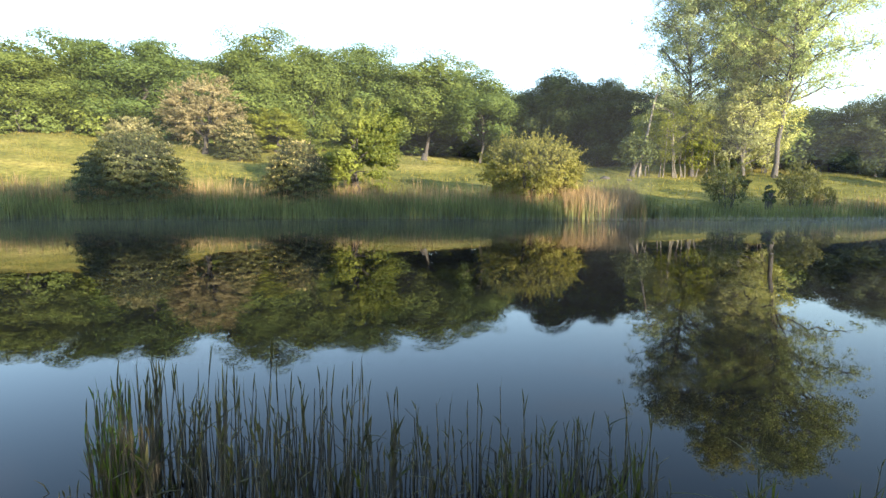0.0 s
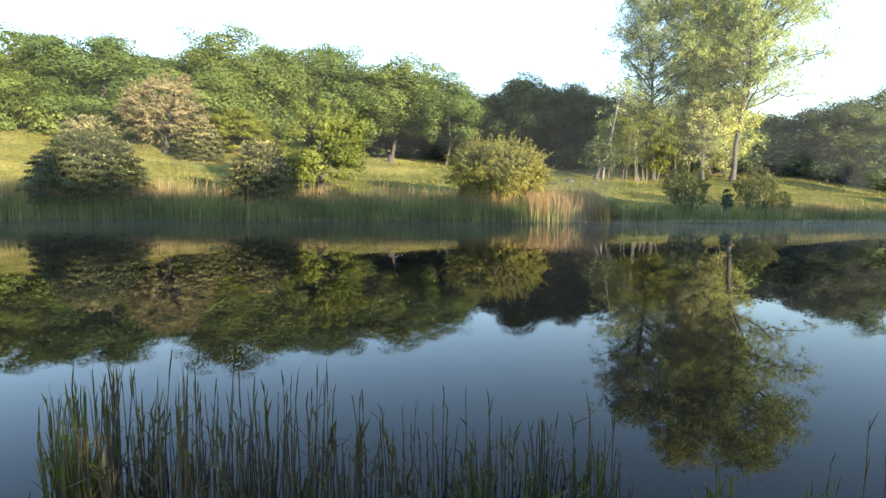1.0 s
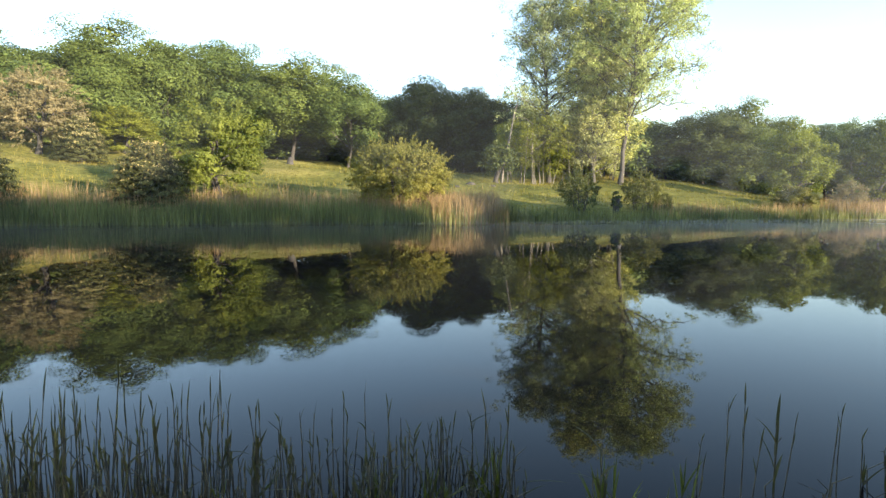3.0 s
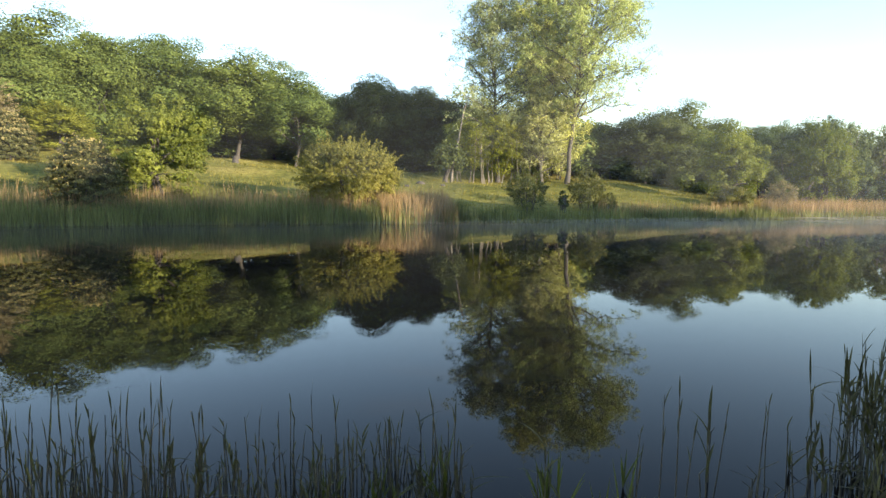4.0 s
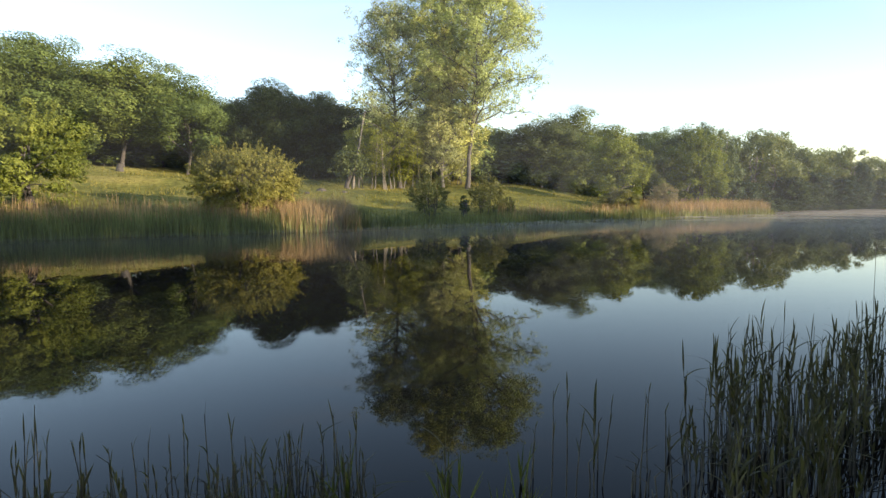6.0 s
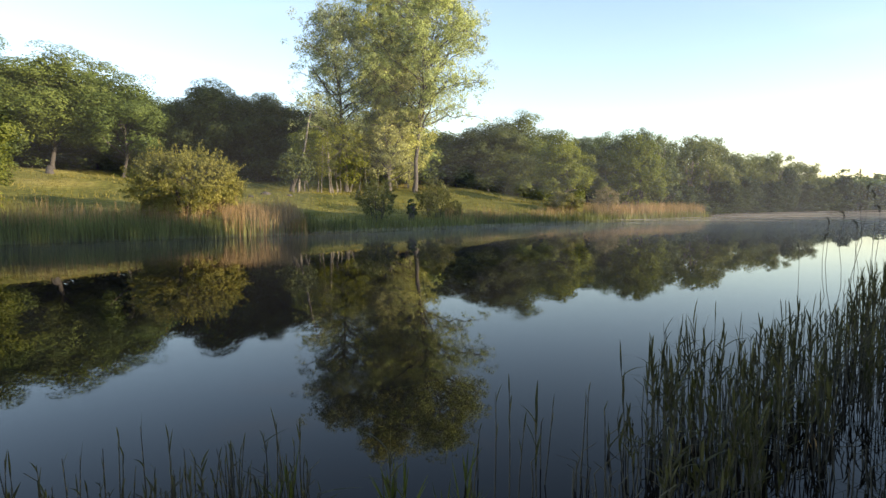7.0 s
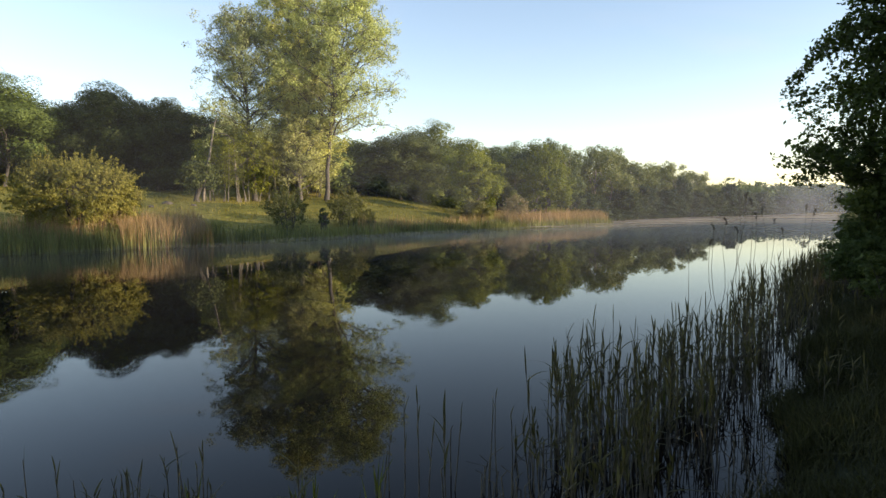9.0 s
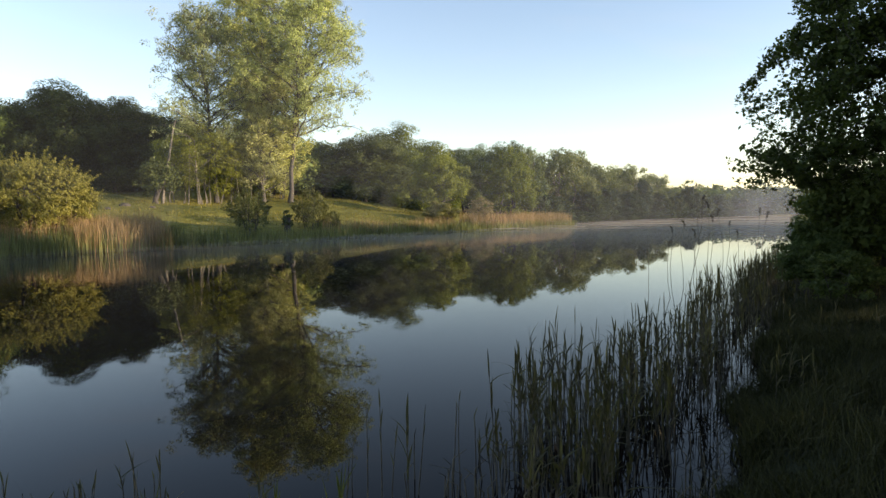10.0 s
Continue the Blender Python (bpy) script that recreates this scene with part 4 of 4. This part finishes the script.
        for k in range(int(rng.integers(5, 12))):
            x, y = cx + rng.normal(0, 0.13), cy + rng.normal(0, 0.12)
            form = str(rng.choice(["close", "loose", "stalk", "shoots"], p=[0.22, 0.52, 0.14, 0.12]))
            h = size * rng.uniform(0.65, 1.08) * {"close": 1.0, "loose": 0.95, "stalk": 0.6, "shoots": 0.6}[form]
            if c < 12 and k < 7:
                reed(x, y, h, form)
            else:
                massed(x, y, h, form)
    for i in range(230):
        x = 2.8 + 14 * rng.random() ** 1.4
        massed(x, np.interp(x, NEAR_X, NEAR_Y) + rng.uniform(0.0, 1.7), rng.uniform(0.15, 0.5), "stalk")
    for i in range(60):
        x = 6.5 + 10 * rng.random() ** 1.2
        massed(x, np.interp(x, NEAR_X, NEAR_Y) - rng.gamma(2, 0.28), rng.uniform(0.3, 0.6), "loose")
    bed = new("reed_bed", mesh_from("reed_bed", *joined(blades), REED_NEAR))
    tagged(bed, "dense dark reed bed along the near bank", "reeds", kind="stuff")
    tagged(part("reed_stalks", mesh_from("reed_stalks", *joined(stems), REED_STEM), bed), kind="stuff")
    # tall old stems with drooping plumes
    rows = ((10.44, 4.78, 2.4), (10.34, 4.98, 1.65), (10.53, 4.59, 2.18), (10.58, 4.5, 2.06), (10.38, 4.92, 1.74), (10.67, 4.29, 1.93), (10.85, 3.86, 1.95), (10.9, 3.72, 1.89), (10.28, 5.1, 1.4), (10.77, 4.05, 1.59), (10.62, 4.41, 1.84), (10.14, 5.35, 1.2), (10.49, 4.69, 1.59), (10.73, 4.16, 1.74))
    for x, y, h in rows:
        root = new("old_reed")
        root.matrix_basis = pose(x, y, 0, rng.normal(0, 2.5), rng.normal(0, 2.5), rng.uniform(0, 360))
        path = limb_path(rng, (0, 0, -0.3), (0, 0, h), 0.01, 6)
        v, f = tube_arrays(path, np.linspace(0.0055, 0.0028, 6), 5)
        part("stem", mesh_from("stem", v, f, REED_STEM, True), root)
        n = 60
        t = rng.random(n)
        pl = np.stack([0.05 * t ** 2, rng.normal(0, 0.006, n), h - 0.06 + 0.17 * t - 0.07 * t ** 2.5], 1) + rng.normal(0, 0.007, (n, 3))
        v, f = leaf_arrays(rng, pl, np.tile([0, 1.0, 0], (n, 1)), 0.032, 0.009)
        part("plume", mesh_from("plume", v, f, REED_STEM), root, "brown drooping seed plume")
        tagged(root, "tall dry old reed with a drooping plume", "reed", "old reeds on the near bank")


def build_bank_details():
    rng = np.random.default_rng(66)

    def solid(name, path, radii, mat, label, category, group="", crown=None):
        x, y = path[0][0], path[0][1]
        root = new(name)
        root.location = (x, y, float(land(x, y)))
        p = [(a - x, b - y, c) for a, b, c in path]
        v, f = tube_arrays(p, radii, 9)
        v = v + rng.normal(0, 0.02, v.shape)
        part("trunk", mesh_from("trunk", v, f, mat, True), root)
        if crown:
            pl, fc, _ = lobed_crown(rng, *crown)
            v, f = leaf_arrays(rng, pl, fc, 0.2, 0.14)
            part("crown", mesh_from("crown", v, f, OAK_DARK), root)
        return tagged(root, label, category, group)
    solid("pollard_tree", [(18.6, 60.8, -0.2), (18.6, 60.8, 0.4), (18.8, 60.8, 1.1), (19.1, 60.9, 1.8)], [0.36, 0.26, 0.24, 0.28], BARK_OAK, "stout dark pollard with a low leafy head", "tree",
          crown=((0.4, 0.1, 2.5), (1.7, 1.7, 1.4), 40, 3500, 0.7, 0.2))
    solid("leaning_birch", [(19.6, 62.0, -0.2), (19.8, 62.0, 2.0), (20.4, 62.0, 4.6), (20.9, 62.1, 7.2), (21.3, 62.1, 8.6)], [0.16, 0.13, 0.11, 0.09, 0.04], BARK_PALE, "leaning pale birch stem at the wood's edge", "birch tree")
    for x, y, lean in [(22.2, 62.5, 0.2), (23.0, 61.8, -0.1), (26.8, 63.0, 0.15), (27.5, 62.4, -0.2), (29.3, 63.6, 0.1)]:
        solid("sapling", [(x, y, -0.2), (x + lean, y, 2.0), (x + lean * 1.4, y, 4.2), (x + lean * 2.2, y, 6.5)], [0.09, 0.07, 0.06, 0.02], BARK_PALE, "thin pale sapling stem under the poplars", "sapling", "saplings under the poplars")
    solid("ivy_stump", [(22.9, 43.2, -0.2), (22.9, 43.2, 0.5), (23.0, 43.2, 1.1)], [0.32, 0.25, 0.2], BARK_OAK, "dark ivy-clad stump on the bank", "stump", crown=((0.05, 0, 0.85), (0.24, 0.24, 0.75), 14, 420, 0.24, 0.2))
    solid("tree_stump", [(-2.2, 69.5, -0.1), (-2.2, 69.5, 0.4), (-2.1, 69.5, 0.75)], [0.42, 0.34, 0.28], BARK_OAK, "weathered tree stump in the meadow grass", "stump")
    for x, y, r in [(15.6, 59.5, 0.5), (13.6, 57.0, 0.32), (17.0, 56.5, 0.3)]:
        bm = bmesh.new()
        bmesh.ops.create_icosphere(bm, subdivisions=3, radius=r)
        for vert in bm.verts:
            k = 1 + 0.25 * noise.noise(vert.co * 2.2 / r + Vector((x, y, 0)))
            vert.co = Vector((vert.co.x * k, vert.co.y * k, max(vert.co.z, -0.2 * r) * 0.55 * k))
        me = bpy.data.meshes.new("earth_mound")
        bm.to_mesh(me)
        bm.free()
        me.materials.append(BARK_OAK)
        ob = new("earth_mound", me)
        ob.location = (x, y, float(land(x, y)))
        tagged(ob, "dark earth mound in the meadow grass", "mound", "mounds in the meadow")
    board = new("notice_board")
    board.matrix_basis = pose(111.4, 51.4, float(land(111.4, 51.4)), 0, 0, -62)
    for name, size, place in (("panel", (1.2, 0.05, 0.8), (0, 0, 0.75)), ("post", (0.09, 0.09, 1.5), (-0.5, 0.06, 0.45)), ("post", (0.09, 0.09, 1.5), (0.5, 0.06, 0.45))):
        bm = bmesh.new()
        bmesh.ops.create_cube(bm, size=1, matrix=Matrix.Translation(place) @ Matrix.Diagonal((*size, 1)))
        bmesh.ops.bevel(bm, geom=bm.edges[:], offset=0.012, segments=2, affect="EDGES")
        me = bpy.data.meshes.new(name)
        bm.to_mesh(me)
        bm.free()
        me.materials.append(BARK_PALE)
        part(name, me, board)
    tagged(board, "small pale wooden board on posts at the misty far shore", "board")
    root = new("broken_reed")
    root.location = (-2.42, 3.45, 0)
    v, f = tube_arrays([(-0.07, -0.14, -0.01), (0.0, -0.02, 0.02), (0.05, 0.08, 0.05)], [0.005, 0.005, 0.003], 5)
    part("stem", mesh_from("stem", v, f, REED_STEM, True), root)
    v, f = tube_arrays([(0.05, 0.08, 0.05), (0.0, 0.11, 0.09), (-0.07, 0.13, 0.11)], [0.004, 0.004, 0.001], 4)
    part("leaf", mesh_from("leaf", v, f, REED_NEAR), root)
    tagged(root, "broken reed stalk bent over the open water", "reed")


def far_ridge(rng):
    """A wooded rise far beyond the end of the pond."""
    pl, fc = [], []
    for i in range(46):
        a = i / 45 + rng.normal(0, 0.01)
        x, y = 270 + 75 * a + rng.normal(0, 5), 150 - 75 * a + rng.normal(0, 5)
        h = 9.5 + 3.0 * math.sin(a * 5.0 + 0.4) * 0.6 + rng.uniform(-0.8, 1.2)
        p, n, _ = lobed_crown(rng, (x, y, h * 0.5), (6, 6, h * 0.45), 16, 500, 1.8, 0.8)
        pl.append(p)
        fc.append(n)
    v, f = leaf_arrays(rng, np.concatenate(pl), np.concatenate(fc), 1.5, 1.1, small=True)
    tagged(new("wooded_ridge", mesh_from("wooded_ridge", v, f, OAK)), "pale wooded ridge far beyond the pond", "woodland", kind="stuff")


def build_far_wood():
    rng = np.random.default_rng(31)
    pl, fc = [], []
    for i in range(60):
        a = rng.random()
        x, y = 150 + 60 * a + rng.normal(0, 8), 88 - 52 * a + rng.normal(0, 6)
        h = rng.uniform(6, 9)
        p, n, _ = lobed_crown(rng, (x, y, h * 0.45), (5, 5, h * 0.45), 30, 700, 1.6, 0.5)
        pl.append(p)
        fc.append(n)
    v, f = leaf_arrays(rng, np.concatenate(pl), np.concatenate(fc), 0.9, 0.6, small=True)
    far_ridge(rng)
    tagged(new("far_wood", mesh_from("far_wood", v, f, OAK)), "hazy wood closing the far end of the pond", "woodland", kind="stuff")



def veil_material(name, rows, strength, tint=(0.94, 0.82, 0.64)):
    """A see-through sheet in place of droplets: almost clear, scattering a little light. rows: (what, from, to, low,
    high), multiplied together.
    """
    m, nt, out = nodes_of(name)
    geo = nt.nodes.new("ShaderNodeNewGeometry")
    sep, far = nt.nodes.new("ShaderNodeSeparateXYZ"), nt.nodes.new("ShaderNodeVectorMath")
    far.operation = "LENGTH"
    nt.links.new(geo.outputs["Position"], sep.inputs[0])
    nt.links.new(geo.outputs["Position"], far.inputs[0])
    source = {"x": sep.outputs[0], "z": sep.outputs[2], "far": far.outputs["Value"], "noise": noise_node(nt, 0.12, 4, "World").outputs[0]}
    value = None
    for what, a, b, low, high in rows:
        r = nt.nodes.new("ShaderNodeMapRange")
        r.interpolation_type = "SMOOTHSTEP"
        for key, v in (("From Min", a), ("From Max", b), ("To Min", low), ("To Max", high)):
            r.inputs[key].default_value = v
        nt.links.new(source[what], r.inputs["Value"])
        f = nt.nodes.new("ShaderNodeMath")
        f.operation = "MULTIPLY"
        nt.links.new(r.outputs[0], f.inputs[0])
        if value is None:
            f.inputs[1].default_value = strength
        else:
            nt.links.new(value, f.inputs[1])
        value = f.outputs[0]
    tr, df, tl = nt.nodes.new("ShaderNodeBsdfTransparent"), nt.nodes.new("ShaderNodeBsdfDiffuse"), nt.nodes.new("ShaderNodeBsdfTranslucent")
    df.inputs[0].default_value = tl.inputs[0].default_value = (*tint, 1)
    both, mx = nt.nodes.new("ShaderNodeMixShader"), nt.nodes.new("ShaderNodeMixShader")
    nt.links.new(df.outputs[0], both.inputs[1])
    nt.links.new(tl.outputs[0], both.inputs[2])
    nt.links.new(value, mx.inputs[0])
    nt.links.new(tr.outputs[0], mx.inputs[1])
    nt.links.new(both.outputs[0], mx.inputs[2])
    nt.links.new(mx.outputs[0], out.inputs[0])
    return m


def grid_faces(rows, cols):
    i, j = np.meshgrid(np.arange(rows - 1), np.arange(cols - 1), indexing="ij")
    k = (i * cols + j).ravel()
    return np.stack([k, k + 1, k + cols + 1, k + cols], 1)


def build_mist():
    """A low sheet for the morning mist on the farther water, and an upright one painting haze over the far shore."""
    # the mist is one flat sheet; its warm tint offsets the blue skylight
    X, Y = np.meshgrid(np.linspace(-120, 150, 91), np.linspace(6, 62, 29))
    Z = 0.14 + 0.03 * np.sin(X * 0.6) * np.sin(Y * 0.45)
    low = veil_material("mist_sheet", [("x", -20, 85, 0.22, 1.0), ("far", 18, 50, 0, 1), ("noise", 0.25, 0.75, 0.45, 1.0)], 0.42)
    tagged(new("mist_sheet", mesh_from("mist_sheet", np.stack([X, Y, Z], -1).reshape(-1, 3), grid_faces(29, 91), low)), "thin see-through sheet of morning mist lying low on the water", "mist", kind="stuff")
    # upright curtain before the far shore: it paints haze and lifts the darks
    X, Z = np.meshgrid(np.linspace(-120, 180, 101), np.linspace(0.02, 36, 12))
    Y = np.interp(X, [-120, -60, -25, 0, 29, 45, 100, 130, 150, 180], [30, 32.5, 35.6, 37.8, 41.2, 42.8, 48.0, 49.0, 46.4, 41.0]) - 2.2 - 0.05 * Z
    air = veil_material("haze_sheet", [("x", -10, 74, 0.5, 1.6), ("x", 90, 135, 1.0, 3.4), ("z", 0.0, 9.0, 1.3, 1.0), ("z", 12, 28, 1.0, 0.0), ("noise", 0.2, 0.8, 0.85, 1.15)], 0.024, (0.79, 0.86, 0.99))
    tagged(new("haze_sheet", mesh_from("haze_sheet", np.stack([X, Y, Z], -1).reshape(-1, 3), grid_faces(12, 101), air)), "upright see-through sheet standing in for haze over the far shore", "haze", kind="stuff")


build_ground()
build_woods()
build_poplars()
build_near_bushes()
build_near_tree()
build_brambles()
build_bank_details()
build_far_wood()
build_far_reeds()
build_grass()
build_near_reeds()
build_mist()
